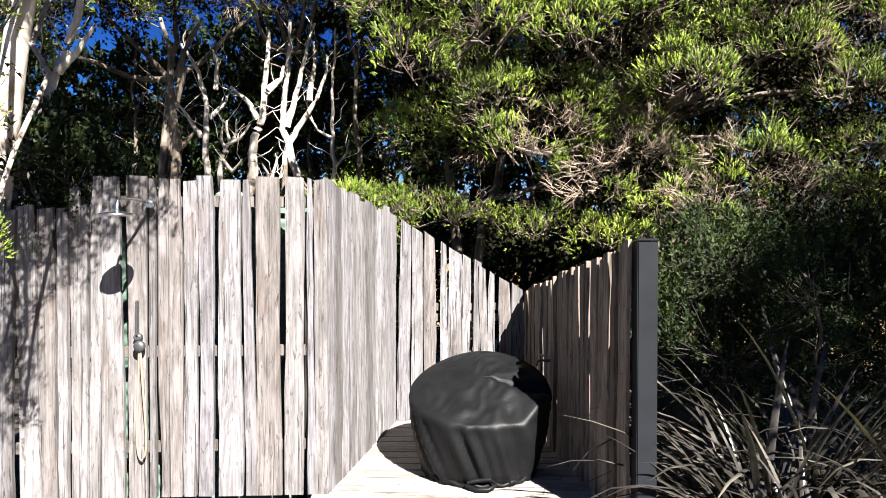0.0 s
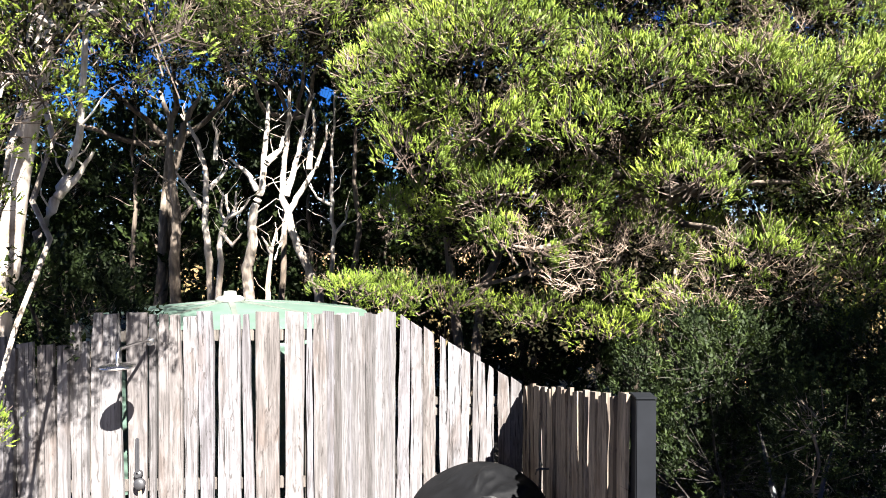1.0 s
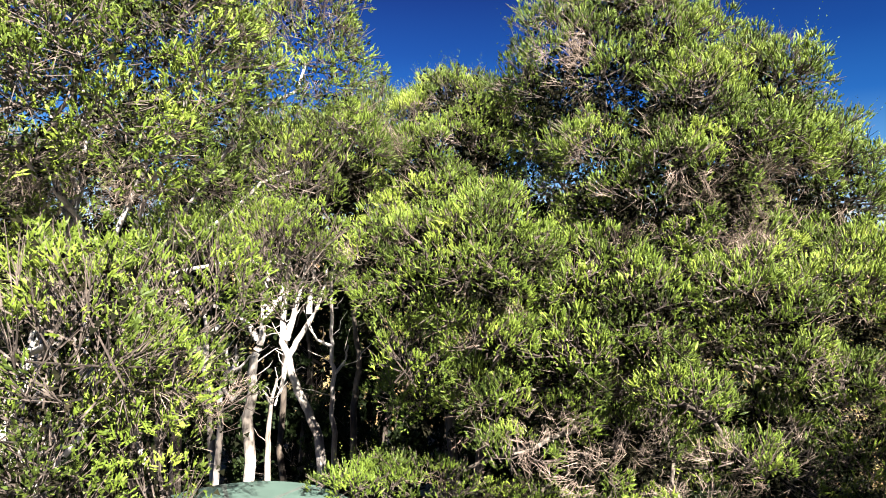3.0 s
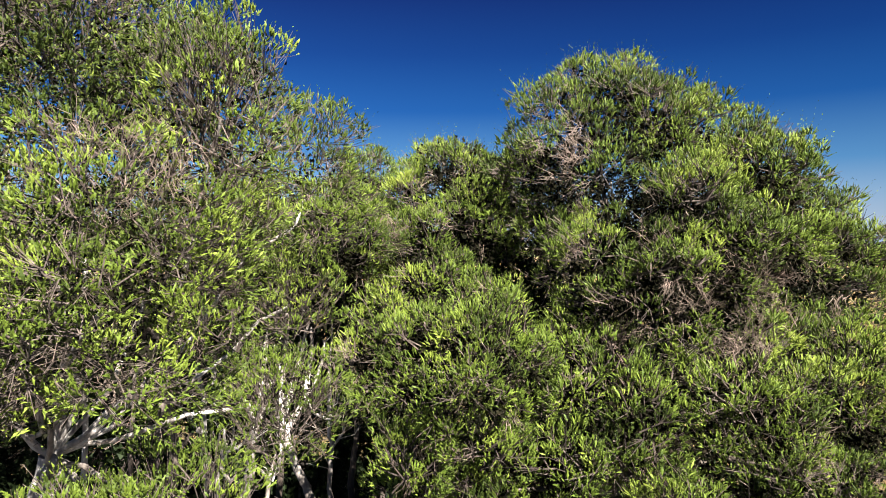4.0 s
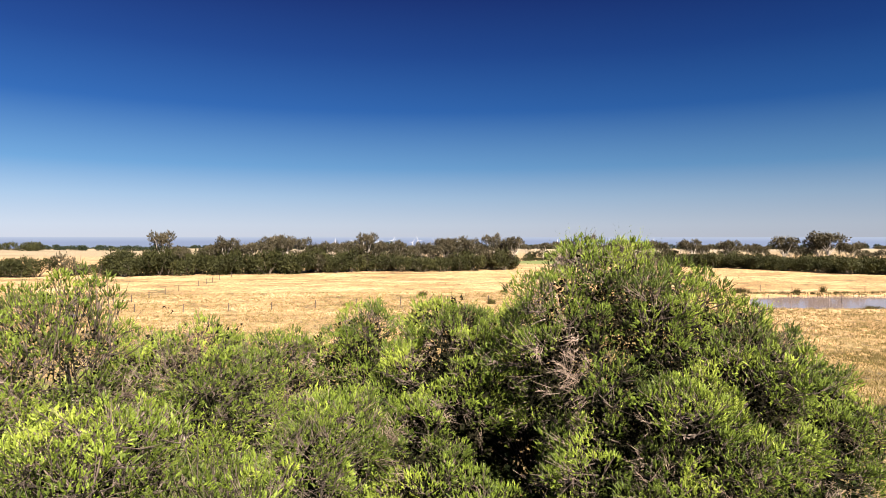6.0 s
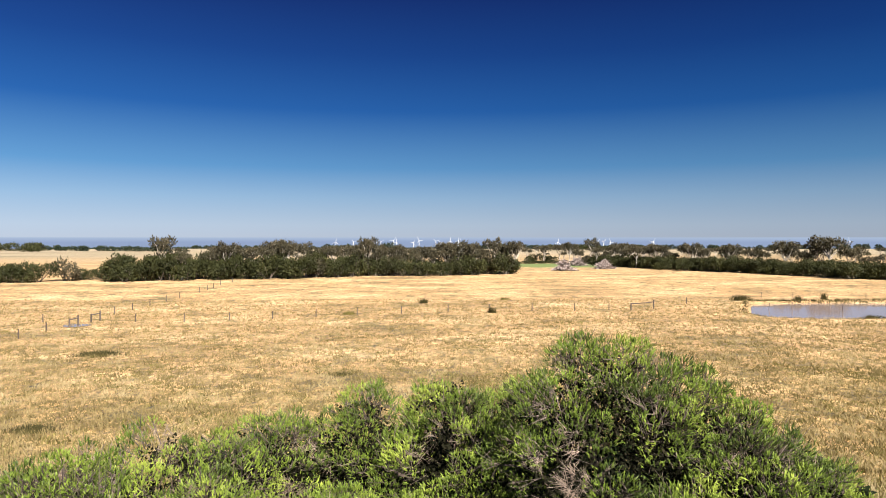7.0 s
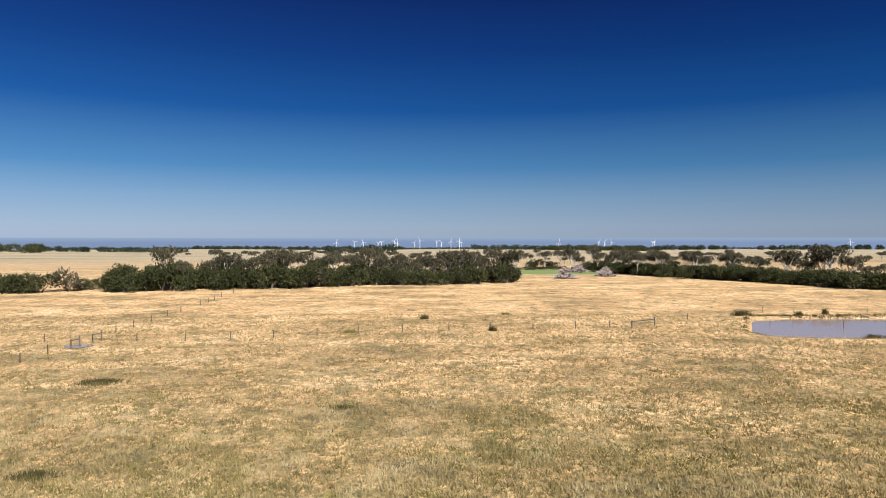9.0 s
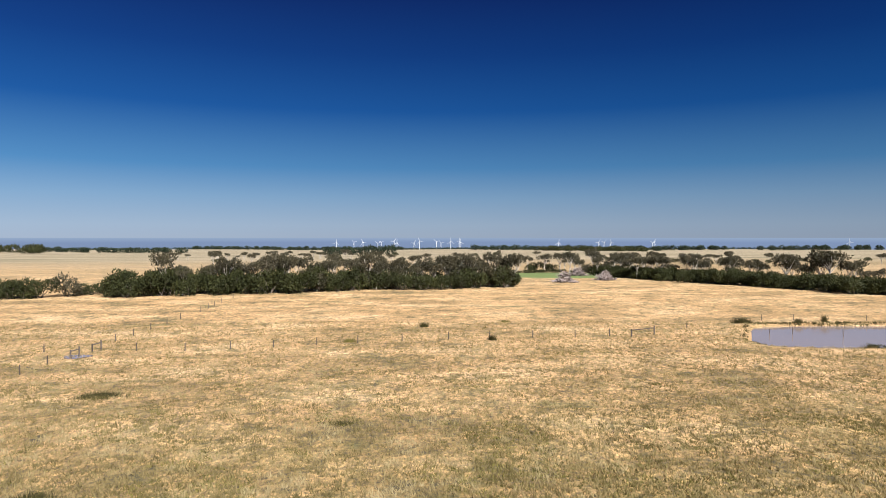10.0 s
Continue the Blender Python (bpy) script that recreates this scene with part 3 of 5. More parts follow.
def ground_z(x, y):
    """Height of the ground: the deck's yard falls to the pasture, which falls far off to the coast."""
    x, y = np.asarray(x, float), np.asarray(y, float)
    z = -0.25 - 1.25 * np.clip((y - 7) / 25, 0, 1)
    z = z - 0.35 * np.exp(-((x + 40) / 30) ** 2 - ((y - 85) / 40) ** 2) + 0.15 * np.exp(-((x - 10) / 40) ** 2 - ((y - 120) / 40) ** 2)
    z = z + 0.10 * np.sin(x * 0.11 + 1.3) * np.sin(y * 0.09) * np.clip((y - 15) / 20, 0, 1)
    far = np.clip(y - 260, 0, None)
    z = z - 0.0155 * far + 2.5 * np.sin(x * 0.004 + 0.7) * np.clip(far / 400, 0, 1)
    d = pond_reach(x, y)
    return z - 1.1 * np.clip(1.35 - d, 0, 1)


xs = np.concatenate([-np.geomspace(5000, 95, 26), np.arange(-90, 125, 1.6), np.geomspace(128, 5000, 26)])
ys = np.concatenate([-np.geomspace(900, 12, 10), np.arange(-10, 20, 1.2), np.arange(20, 130, 1.3), np.geomspace(132, 4950, 60)])
gx, gy = np.meshgrid(xs, ys)
gv = np.stack([gx, gy, ground_z(gx, gy)], -1).reshape(-1, 3)
gi, gj = np.meshgrid(np.arange(len(ys) - 1), np.arange(len(xs) - 1), indexing="ij")
w = len(xs)
gf = np.stack([gi * w + gj, gi * w + gj + 1, (gi + 1) * w + gj + 1, (gi + 1) * w + gj], -1).reshape(-1, 4)
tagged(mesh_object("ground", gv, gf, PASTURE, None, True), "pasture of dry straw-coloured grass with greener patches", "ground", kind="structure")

a = np.linspace(0, 2 * math.pi, 96, endpoint=False)
blunt = (np.abs(np.cos(a)) ** 7 + np.abs(np.sin(a)) ** 7) ** (-1 / 7) * 1.02
pond_ring = np.stack([POND[0] + POND[2] * blunt * np.cos(a), POND[1] + POND[3] * blunt * np.sin(a), np.full(96, -1.95)], 1)
pond_ring[:, 0] += 0.5 * np.clip(pond_ring[:, 1] - 96, 0, 20)
bm = bmesh.new()
bm.faces.new([bm.verts.new(p) for p in pond_ring])
tagged(part("water", bm, WATER, None), "muddy lilac-brown farm pond water reflecting the sky", "pond", kind="structure")

# An upright glowing wall stands in for the far sea and its haze.
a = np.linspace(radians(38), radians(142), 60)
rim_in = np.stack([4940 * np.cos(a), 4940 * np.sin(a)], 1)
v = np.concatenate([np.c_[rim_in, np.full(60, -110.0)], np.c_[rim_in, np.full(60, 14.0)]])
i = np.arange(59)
tagged(mesh_object("backdrop", v, np.stack([i, i + 1, i + 61, i + 60], 1), SEA), "glowing upright backdrop painted as a hazy blue sea along the horizon", "sea", kind="structure")


# ---- deck ----
deck = tagged(new("floor"), "bleached timber deck of narrow boards", "deck", kind="structure")
rng = np.random.default_rng(3)
y = -1.2
planks = []
while y < 6.55:
    planks.append(y)
    y += 0.142
joist = bmesh.new()
for x in (-3.2, -1.6, 0.0, 1.0):
    box(joist, (x - 0.04, -1.2, -0.30), (x + 0.04, 6.5, -0.035))
part("joists", joist, RAIL_WOOD, deck)


def plank_mesh(length):
    bm = box(bmesh.new(), (0, 0, -0.032), (length, 0.134, 0), 0.005)
    me = bpy.data.meshes.new("plank")
    bm.to_mesh(me)
    bm.free()
    return me


DECK_WOOD = timber_material("deck_timber", (0.0794, 0.0694, 0.062), (0.164, 0.149, 0.136), (0.228, 0.213, 0.198))
for node in DECK_WOOD.node_tree.nodes:
    if node.bl_idname == "ShaderNodeMapping":
        x, y, z = node.inputs["Scale"].default_value
        node.inputs["Scale"].default_value = (z, y, x)


# ---- fence ----
def board_mesh(rng, width, height, thick, slope=0.0):
    """A rough slab: wavy edges, an uneven top, some cupping; local x along the fence, y through it, z up."""
    levels = 9
    bm = bmesh.new()
    rings = []
    taper, cup = rng.normal(0, 0.010), rng.normal(0, 0.006)
    left, right = np.cumsum(rng.normal(0, 0.0045, levels + 1)), np.cumsum(rng.normal(0, 0.0045, levels + 1))
    left, right = left - left.mean(), right - right.mean()
    for k in range(levels + 1):
        t = k / levels
        l = -width / 2 + left[k] + taper * (t - 0.5) + (0.006 if k == levels else 0)
        r = width / 2 + right[k] + taper * (t - 0.5) - (0.006 if k == levels else 0)
        lift = rng.normal(0, 0.008) if k == levels else 0
        tilt = slope * width / 2 if k == levels else 0
        y0 = rng.normal(0, 0.003) + cup * math.sin(3.1 * t)
        rings.append([bm.verts.new(p) for p in ((l, y0 + 0.005, t * height + lift - tilt), (r, y0, t * height + lift * 0.3 + tilt),
                                                (r, y0 + thick, t * height + lift * 0.3 + tilt), (l, y0 + thick, t * height + lift - tilt))])
    for lo, hi in zip(rings, rings[1:]):
        for k in range(4):
            bm.faces.new((lo[k], lo[(k + 1) % 4], hi[(k + 1) % 4], hi[k]))
    bm.faces.new(rings[0][::-1])
    bm.faces.new(rings[-1])
    bmesh.ops.recalc_face_normals(bm, faces=bm.faces)
    me = bpy.data.meshes.new("board")
    bm.to_mesh(me)
    bm.free()
    return me


def fence(seed, a, b, top_a, top_b, mat, label, wide=(0.04, 0.135), gaps=(0.004, 0.013), rough_top=0.010, open_share=0.25, base=0.0):
    """A run of upright slabs nailed to rails, from a to b on plan."""
    rng = np.random.default_rng(seed)
    a, b = Vector((*a, base)), Vector((*b, base))
    run = (b - a).length
    yaw = math.degrees(math.atan2(b.y - a.y, b.x - a.x))
    ob = thing("timber_fence", label, "fence", "fence runs round the nook", a, yaw)
    low = min(top_a, top_b)
    for k, z in enumerate((0.35, 1.04, low - 0.16)):
        part("rail", box(bmesh.new(), (0.0, 0.052, z - 0.04), (run, 0.092, z + 0.04), 0.004), RAIL_WOOD, ob)
    for x in (0.06, run - 0.06):
        part("post", box(bmesh.new(), (x - 0.045, 0.096, -0.3), (x + 0.045, 0.186, low - 0.02), 0.006), RAIL_WOOD, ob)
    x = 0.0
    while x < run - 0.03:
        w = min(rng.uniform(*wide) * (1.25 if rng.random() < 0.2 else 1), run - x)
        t = (x + w / 2) / run
        h = top_a + (top_b - top_a) * t + rng.normal(0, rough_top)
        me = board_mesh(rng, w, h, rng.uniform(0.022, 0.04), (top_b - top_a) / run)
        me.materials.append(mat)
        bo = new("board", me)
        bo.parent = ob
        bo.matrix_basis = pose(x + w / 2, rng.uniform(-0.014, 0.012), 0, rng.normal(0, 0.25), rng.normal(0, 0.35), rng.normal(0, 1.5))
        x += w + (rng.uniform(0.018, 0.048) if rng.random() < open_share else rng.uniform(*gaps))
    return ob


CORNER_A, CORNER_B, CORNER_C, PANEL_END = (-0.83, 4.56), (-0.46, 6.41), (0.84, 6.48), (1.17, 3.95)
fence(11, (-3.9, 4.40), (-2.52, 4.46), 2.02, 2.16, TIMBER, "weathered grey timber slab fence with a ragged lower top", open_share=0.15, rough_top=0.05)
fence(12, (-2.51, 4.46), CORNER_A, 2.29, 2.28, TIMBER, "sun-bleached timber slab fence with open gaps between slabs", open_share=0.42, wide=(0.045, 0.165))
fence(13, CORNER_A, CORNER_B, 2.28, 2.07, TIMBER, "sun-bleached tightly set timber slab fence with a sloping top", open_share=0.05, wide=(0.06, 0.16))
fence(14, CORNER_B, CORNER_C, 2.06, 1.31, TIMBER, "bleached timber slab fence stepping down to a corner", open_share=0.35)
fence(15, CORNER_C, PANEL_END, 1.32, 1.84, TIMBER_BROWN, "brown weathered timber slab fence standing in shade", open_share=0.2, wide=(0.05, 0.13))

post = thing("steel_post", "dark grey painted square steel post ending the fence", "post", at=(1.245, 3.90, 0))
part("shaft", box(bmesh.new(), (-0.062, -0.062, -0.35), (0.062, 0.062, 1.84), 0.006), STEEL, post)
part("cap", box(bmesh.new(), (-0.066, -0.066, 1.842), (0.066, 0.066, 1.856), 0.003), STEEL, post)

for k, y in enumerate(planks):
    right = 0.80 if y > 6.3 else 1.10 if y > 4.4 else 1.25
    left = -3.9 if y < 4.3 else -0.95 + max(0, (y - 4.56)) * 0.25
    x = left
    while x < right - 0.05:
        run = min(right - x, rng.uniform(1.6, 3.2))
        me = plank_mesh(run - 0.004)
        me.materials.append(DECK_WOOD)
        pl = new("plank", me)
        pl.parent = deck
        pl.matrix_basis = pose(x, y, rng.normal(-0.001, 0.0015), 0, 0, 0)
        x += run


# ---- things in the nook ----
def lathe(bm, profile, sides=32, centre=(0, 0)):
    rings = [[bm.verts.new((centre[0] + r * math.cos(2 * math.pi * k / sides), centre[1] + r * math.sin(2 * math.pi * k / sides), z)) for k in range(sides)]
             for r, z in profile]
    for lo, hi in zip(rings, rings[1:]):
        for k in range(sides):
            bm.faces.new((lo[k], lo[(k + 1) % sides], hi[(k + 1) % sides], hi[k]))
    bm.faces.new(rings[0][::-1])
    bm.faces.new(rings[-1])
    return bm


def tube(name, points, radius, mat, parent, sides=8, label=""):
    v, f = sweep(points, np.full(len(points), radius), sides)
    return tagged(mesh_object(name, v, f, mat, parent, True), label)


shower = thing("outdoor_shower", "outdoor shower with a flat round chrome rose on the fence", "shower", at=(-2.07, 4.44, 0))
arm = tube("arm", [(0.02, 0.05, 2.10), (0.02, -0.2, 2.12), (0, -0.38, 2.115), (0, -0.42, 2.09), (0, -0.42, 2.03)], 0.011, CHROME, shower)
part("rose", lathe(bmesh.new(), [(0.02, 2.03), (0.10, 2.016), (0.108, 2.010), (0.108, 2.002), (0.10, 1.998), (0.02, 1.998)], 40, (0, -0.42)), CHROME, arm, "flat round chrome rose", True)
flange = part("flange", lathe(bmesh.new(), [(0.032, -0.012), (0.032, 0.004), (0.026, 0.012)], 24), CHROME, shower)
flange.matrix_basis = pose(0.02, -0.006, 2.10, 90)

tap = thing("shower_tap", "dark shower tap lever fixed on a slab", "tap", at=(-2.145, 4.462, 1.16))
part("lever", box(bmesh.new(), (-0.012, -0.045, 0.0), (0.012, -0.022, 0.26), 0.006), BLACK_PLASTIC, tap)
tap_body = part("body", lathe(bmesh.new(), [(0.024, 0), (0.028, 0.012), (0.028, 0.035), (0.018, 0.045)], 20), BLACK_PLASTIC, tap)
tap_body.matrix_basis = pose(0, 0, 0, 90)

hose = thing("hose_loop", "thin beige hose hanging in a long loop from a dark knob", "hose", at=(-2.125, 4.462, 1.06))
knob = part("knob", lathe(bmesh.new(), [(0.012, 0), (0.014, 0.02), (0.036, 0.03), (0.042, 0.05), (0.034, 0.066), (0.01, 0.07)], 20), BLACK_PLASTIC, hose, "dark round knob", True)
knob.matrix_basis = pose(0, 0, 0.04, 90)
loop = []
for k in range(41):
    t = k / 40
    s = math.sin(2 * math.pi * t)
    drop = (1 - math.cos(2 * math.pi * t)) / 2
    loop.append((0.050 * s * (0.25 + 0.9 * drop ** 2), -0.035 - 0.01 * math.cos(6 * t), 0.03 - 0.80 * drop))
tube("hose", loop, 0.008, HOSE, hose)


def cover():
    """A round tub seat under a fitted fabric cover, higher at the back, with folds and a gathered hem."""
    ob = thing("covered_seat", "round outdoor tub seat under a black fitted weather cover", "garden seat", at=(0.29, 5.04, 0))
    n, verts = 128, []
    rng = np.random.default_rng(5)
    waves = [(rng.integers(5, 30), rng.uniform(0, 6.28), rng.uniform(0.4, 1)) for _ in range(9)]

    def fold(a, k):
        return sum(s * (1 - 2 * abs(math.sin(0.5 * f * a + p + 0.5 * k))) for f, p, s in waves) / 4

    def rim_z(a):
        back = (0.5 + 0.5 * math.cos(a - 1.42)) ** 1.25
        return 0.475 + 0.385 * back + 0.045 * math.exp(-((a - 5.80) / 0.22) ** 2) - 0.05 * math.exp(-((a - 6.2) / 0.14) ** 2) - 0.03 * math.exp(-((a - 5.3) / 0.2) ** 2)

    rings = []
    for k in range(17):
        t = k / 16
        ring = []
        for i in range(n):
            a = 2 * math.pi * i / n
            r0 = 0.515 + 0.045 * math.cos(2 * a)
            r = r0 * (0.84 + 0.17 * math.sin(min(1, 1.15 * t) * math.pi / 2)) + fold(a + 0.35 * t, t) * 0.12 * (1.0 - t) ** 0.7 * (0.25 + t)
            r -= (k == 1) * 0.014 + (k == 16) * 0.008 - (k == 15) * 0.004
            ring.append((r * math.cos(a), r * math.sin(a), 0.012 + rim_z(a) * t + 0.012 * fold(a * 1.3, 2) * (k == 0)))
        rings.append(ring)
    for k in range(1, 22):
        s = 1 - k / 22
        ring = []
        for i in range(n):
            a = 2 * math.pi * i / n
            r = (0.515 + 0.045 * math.cos(2 * a)) * s
            x, y = r * math.cos(a), r * math.sin(a)
            sag = 0.045 * math.exp(-((x - 0.30) / 0.10) ** 2 - ((y + 0.05) / 0.12) ** 2)
            crease = abs(noise.noise(Vector((3.2 * x - 1.5 * y, 2.2 * y + x, 4.0)))) + 0.5 * abs(noise.noise(Vector((9 * x - 5 * y, 5 * y + 3 * x, 9.0))))
            pull = 0.055 * (0.35 - crease) * min(1.0, 5 * s * (1 - s)) + 0.05 * math.exp(-((x - 0.02 - 0.35 * (y - 0.2)) / 0.025) ** 2 - ((y - 0.2) / 0.14) ** 2) * 0.5
            ring.append((x, y, 0.012 + rim_z(a) * s + 0.665 * (1 - s) + 0.075 * (1 - s * s) - sag + pull))
        rings.append(ring)
    bm = bmesh.new()
    vr = [[bm.verts.new(p) for p in ring] for ring in rings]
    for lo, hi in zip(vr, vr[1:]):
        for k in range(n):
            bm.faces.new((lo[k], lo[(k + 1) % n], hi[(k + 1) % n], hi[k]))
    bm.faces.new(vr[0][::-1])
    bm.faces.new(vr[-1])
    part("cover", bm, FABRIC, ob, smooth=True)
    hem = [(0.435 * math.cos(a) * (1 + 0.01 * math.sin(23 * a)), 0.385 * math.sin(a), 0.022 + 0.01 * math.sin(17 * a)) for a in np.linspace(0, 2 * math.pi, 90)]
    tube("hem", hem, 0.016, FABRIC, ob)
    strap = [(-0.12, -0.40, 0.03), (-0.05, -0.46, 0.02), (0.04, -0.47, 0.025), (0.10, -0.44, 0.05), (0.06, -0.41, 0.075), (-0.04, -0.41, 0.07), (-0.11, -0.40, 0.05)]
    tube("drawstring", strap, 0.016, FABRIC, ob)
    return ob


cover()

garden_tap = thing("garden_tap", "small dark garden tap sticking out from the shaded fence", "tap", at=(0.94, 5.6, 0.77))
tube("pipe", [(0.03, 0, 0), (-0.07, 0, 0), (-0.10, 0, -0.01), (-0.11, 0, -0.05)], 0.011, BLACK_PLASTIC, garden_tap)
tube("stem", [(-0.06, 0, 0), (-0.06, 0, 0.05)], 0.007, BLACK_PLASTIC, garden_tap)
tube("handle", [(-0.06, -0.035, 0.05), (-0.06, 0.035, 0.05)], 0.009, BLACK_PLASTIC, garden_tap)

tank = thing("water_tank", "round pale green corrugated steel water tank with shallow cone roof", "water tank", at=(-1.98, 5.90, -0.2))
profile = [(1.22 + 0.010 * math.cos(2 * math.pi * z / 0.115), z) for z in np.arange(0, 2.28, 0.115 / 6)]
part("wall", lathe(bmesh.new(), profile, 72), TANK_GREEN, tank, smooth=True)
sides = 96
bm = bmesh.new()
rings = [[bm.verts.new((r * math.cos(2 * math.pi * k / sides), r * math.sin(2 * math.pi * k / sides), 2.31 + 0.13 * (1 - (r / 1.27) ** 1.4))) for k in range(sides)] for r in (1.27, 1.25, 0.9, 0.5, 0.12)]
low = [bm.verts.new((1.27 * math.cos(2 * math.pi * k / sides), 1.27 * math.sin(2 * math.pi * k / sides), 2.25)) for k in range(sides)]
for lo, hi in zip([low] + rings, rings):
    for k in range(sides):
        bm.faces.new((lo[k], lo[(k + 1) % sides], hi[(k + 1) % sides], hi[k]))
bm.faces.new(rings[-1])
roof = part("roof", bm, TANK_GREEN, tank, "pale green cone roof")
for k in range(8):
    seam = part("seam", box(bmesh.new(), (0.13, -0.028, 0.0), (1.25, 0.028, 0.016), 0.005), TANK_SEAM, roof, "narrow folded roof seam")
    seam.matrix_basis = pose(0, 0, 2.447, 0, math.degrees(math.atan2(0.128, 1.13)), 22 + 45 * k)
part("cap", lathe(bmesh.new(), [(0.13, 2.435), (0.13, 2.465), (0.10, 2.485), (0.06, 2.49), (0.055, 2.53), (0.02, 2.535)], 32), TANK_TRIM, roof, "grey cap", True)


# ---- flax ----
def flax(seed, at, leaves, tall, label):
    rng = np.random.default_rng(seed)
    ob = thing("flax_plant", label, "flax", "flax beside the fence", at)
    for k in range(leaves):
        a = rng.uniform(0, 2 * math.pi)
        length, w = tall * rng.uniform(0.6, 1.15), rng.uniform(0.016, 0.034)
        lean, droop = rng.uniform(0.12, 0.70), rng.choice([0.9, 2.2, 2.6, 3.0, 3.4]) * rng.uniform(0.8, 1.15)
        p, ang, rows = np.array([rng.normal(0, 0.07), rng.normal(0, 0.07), -0.05]), lean, []
        n = 9
        out = np.array([math.cos(a), math.sin(a), 0])
        side = np.array([-math.sin(a), math.cos(a), 0])
        for i in range(n + 1):
            t = i / n
            half = w * (0.55 + 0.9 * t) * (1 - t ** 3) * 0.75 + 0.001
            up = np.cross(side, out * math.sin(ang) + np.array([0, 0, math.cos(ang)]))
            rows.append((p - side * half + 0.35 * half * up, p.copy(), p + side * half + 0.35 * half * up))
            p = p + (out * math.sin(ang) + np.array([0, 0, math.cos(ang)])) * length / n
            ang += droop * (0.4 + t) / n
        v = np.array(rows).reshape(-1, 3)
        f = []
        for i in range(n):
            f += [(3 * i, 3 * i + 1, 3 * i + 4, 3 * i + 3), (3 * i + 1, 3 * i + 2, 3 * i + 5, 3 * i + 4)]
        mesh_object("leaf", v, f, FLAX, ob, True)
    return ob


flax(21, (1.95, 3.75, -0.2), 150, 1.5, "dark bronze flax with arching strap leaves by the fence post")
flax(22, (2.35, 4.05, -0.2), 100, 1.8, "tall bronze flax with glossy upright strap leaves")
flax(23, (2.95, 3.75, -0.2), 85, 1.6, "bronze flax with broad drooping leaves in shade")
flax(24, (2.0, 3.15, -0.2), 110, 1.08, "low flax with yellowing leaf tips")


# ---- trees round the nook ----
tree("tea_tree", "tall dense tea tree with upright green shoots and brown twigs inside", 31, (2.4, 8.0, -0.4), (2.5, 7.9, 3.2), [
    (2.25, 8.3, 6.70, 1.5, 1.4, 1.36), (2.15, 8.5, 7.5, 0.95, 0.8, 0.68), (1.98, 8.5, 8.0, 0.5, 0.5, 0.42), (3.2, 8.5, 6.9, 0.95, 0.95, 0.95), (3.7, 8.3, 6.3, 1.2, 1.4, 1.35), (4.7, 8.8, 5.6, 1.05, 1.2, 1.45), (5.4, 9.0, 5.5, 0.8, 0.9, 1.1), (2.6, 7.3, 5.5, 1.5, 1.2, 1.35),
    (1.75, 6.75, 4.15, 1.2, 1.1, 1.0), (3.2, 7.0, 4.0, 1.35, 1.15, 1.1), (4.5, 7.4, 3.9, 1.2, 1.2, 1.2), (1.0, 7.05, 3.2, 1.0, 0.9, 0.75),
    (2.0, 7.1, 2.5, 1.0, 0.9, 0.6), (1.15, 9.9, 6.3, 1.1, 1.0, 1.1), (2.8, 8.5, 7.6, 0.58, 0.6, 0.5), (5.0, 7.9, 2.6, 1.1, 1.0, 1.2), (3.6, 7.6, 2.3, 1.2, 0.9, 0.8),
    (0.0, 7.0, 2.15, 0.55, 0.35, 0.3), (1.0, 6.95, 1.95, 0.7, 0.35, 0.3), (1.75, 6.75, 1.85, 0.5, 0.35, 0.28), (1.3, 6.05, 3.85, 0.54, 0.46, 0.42), (2.35, 6.05, 3.35, 0.54, 0.46, 0.4),
    (3.3, 6.2, 3.7, 0.54, 0.46, 0.42), (0.7, 6.2, 2.75, 0.5, 0.4, 0.36), (3.0, 6.2, 2.7, 0.5, 0.42, 0.3), (1.9, 6.0, 4.35, 0.5, 0.42, 0.36), (2.8, 6.0, 4.45, 0.5, 0.42, 0.36),
    (3.9, 6.4, 4.4, 0.54, 0.45, 0.4), (4.2, 6.5, 3.4, 0.5, 0.45, 0.36), (0.55, 6.3, 3.25, 0.42, 0.4, 0.3), (2.4, 6.2, 2.2, 0.5, 0.4, 0.25)],
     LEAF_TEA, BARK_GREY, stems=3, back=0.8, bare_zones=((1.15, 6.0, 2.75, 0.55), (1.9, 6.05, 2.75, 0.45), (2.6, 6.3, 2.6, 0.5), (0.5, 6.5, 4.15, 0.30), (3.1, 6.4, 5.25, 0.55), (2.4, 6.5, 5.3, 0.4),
                                               (4.6, 6.4, 3.0, 0.6), (3.9, 6.9, 2.3, 0.6), (1.3, 7.2, 6.9, 0.45)))
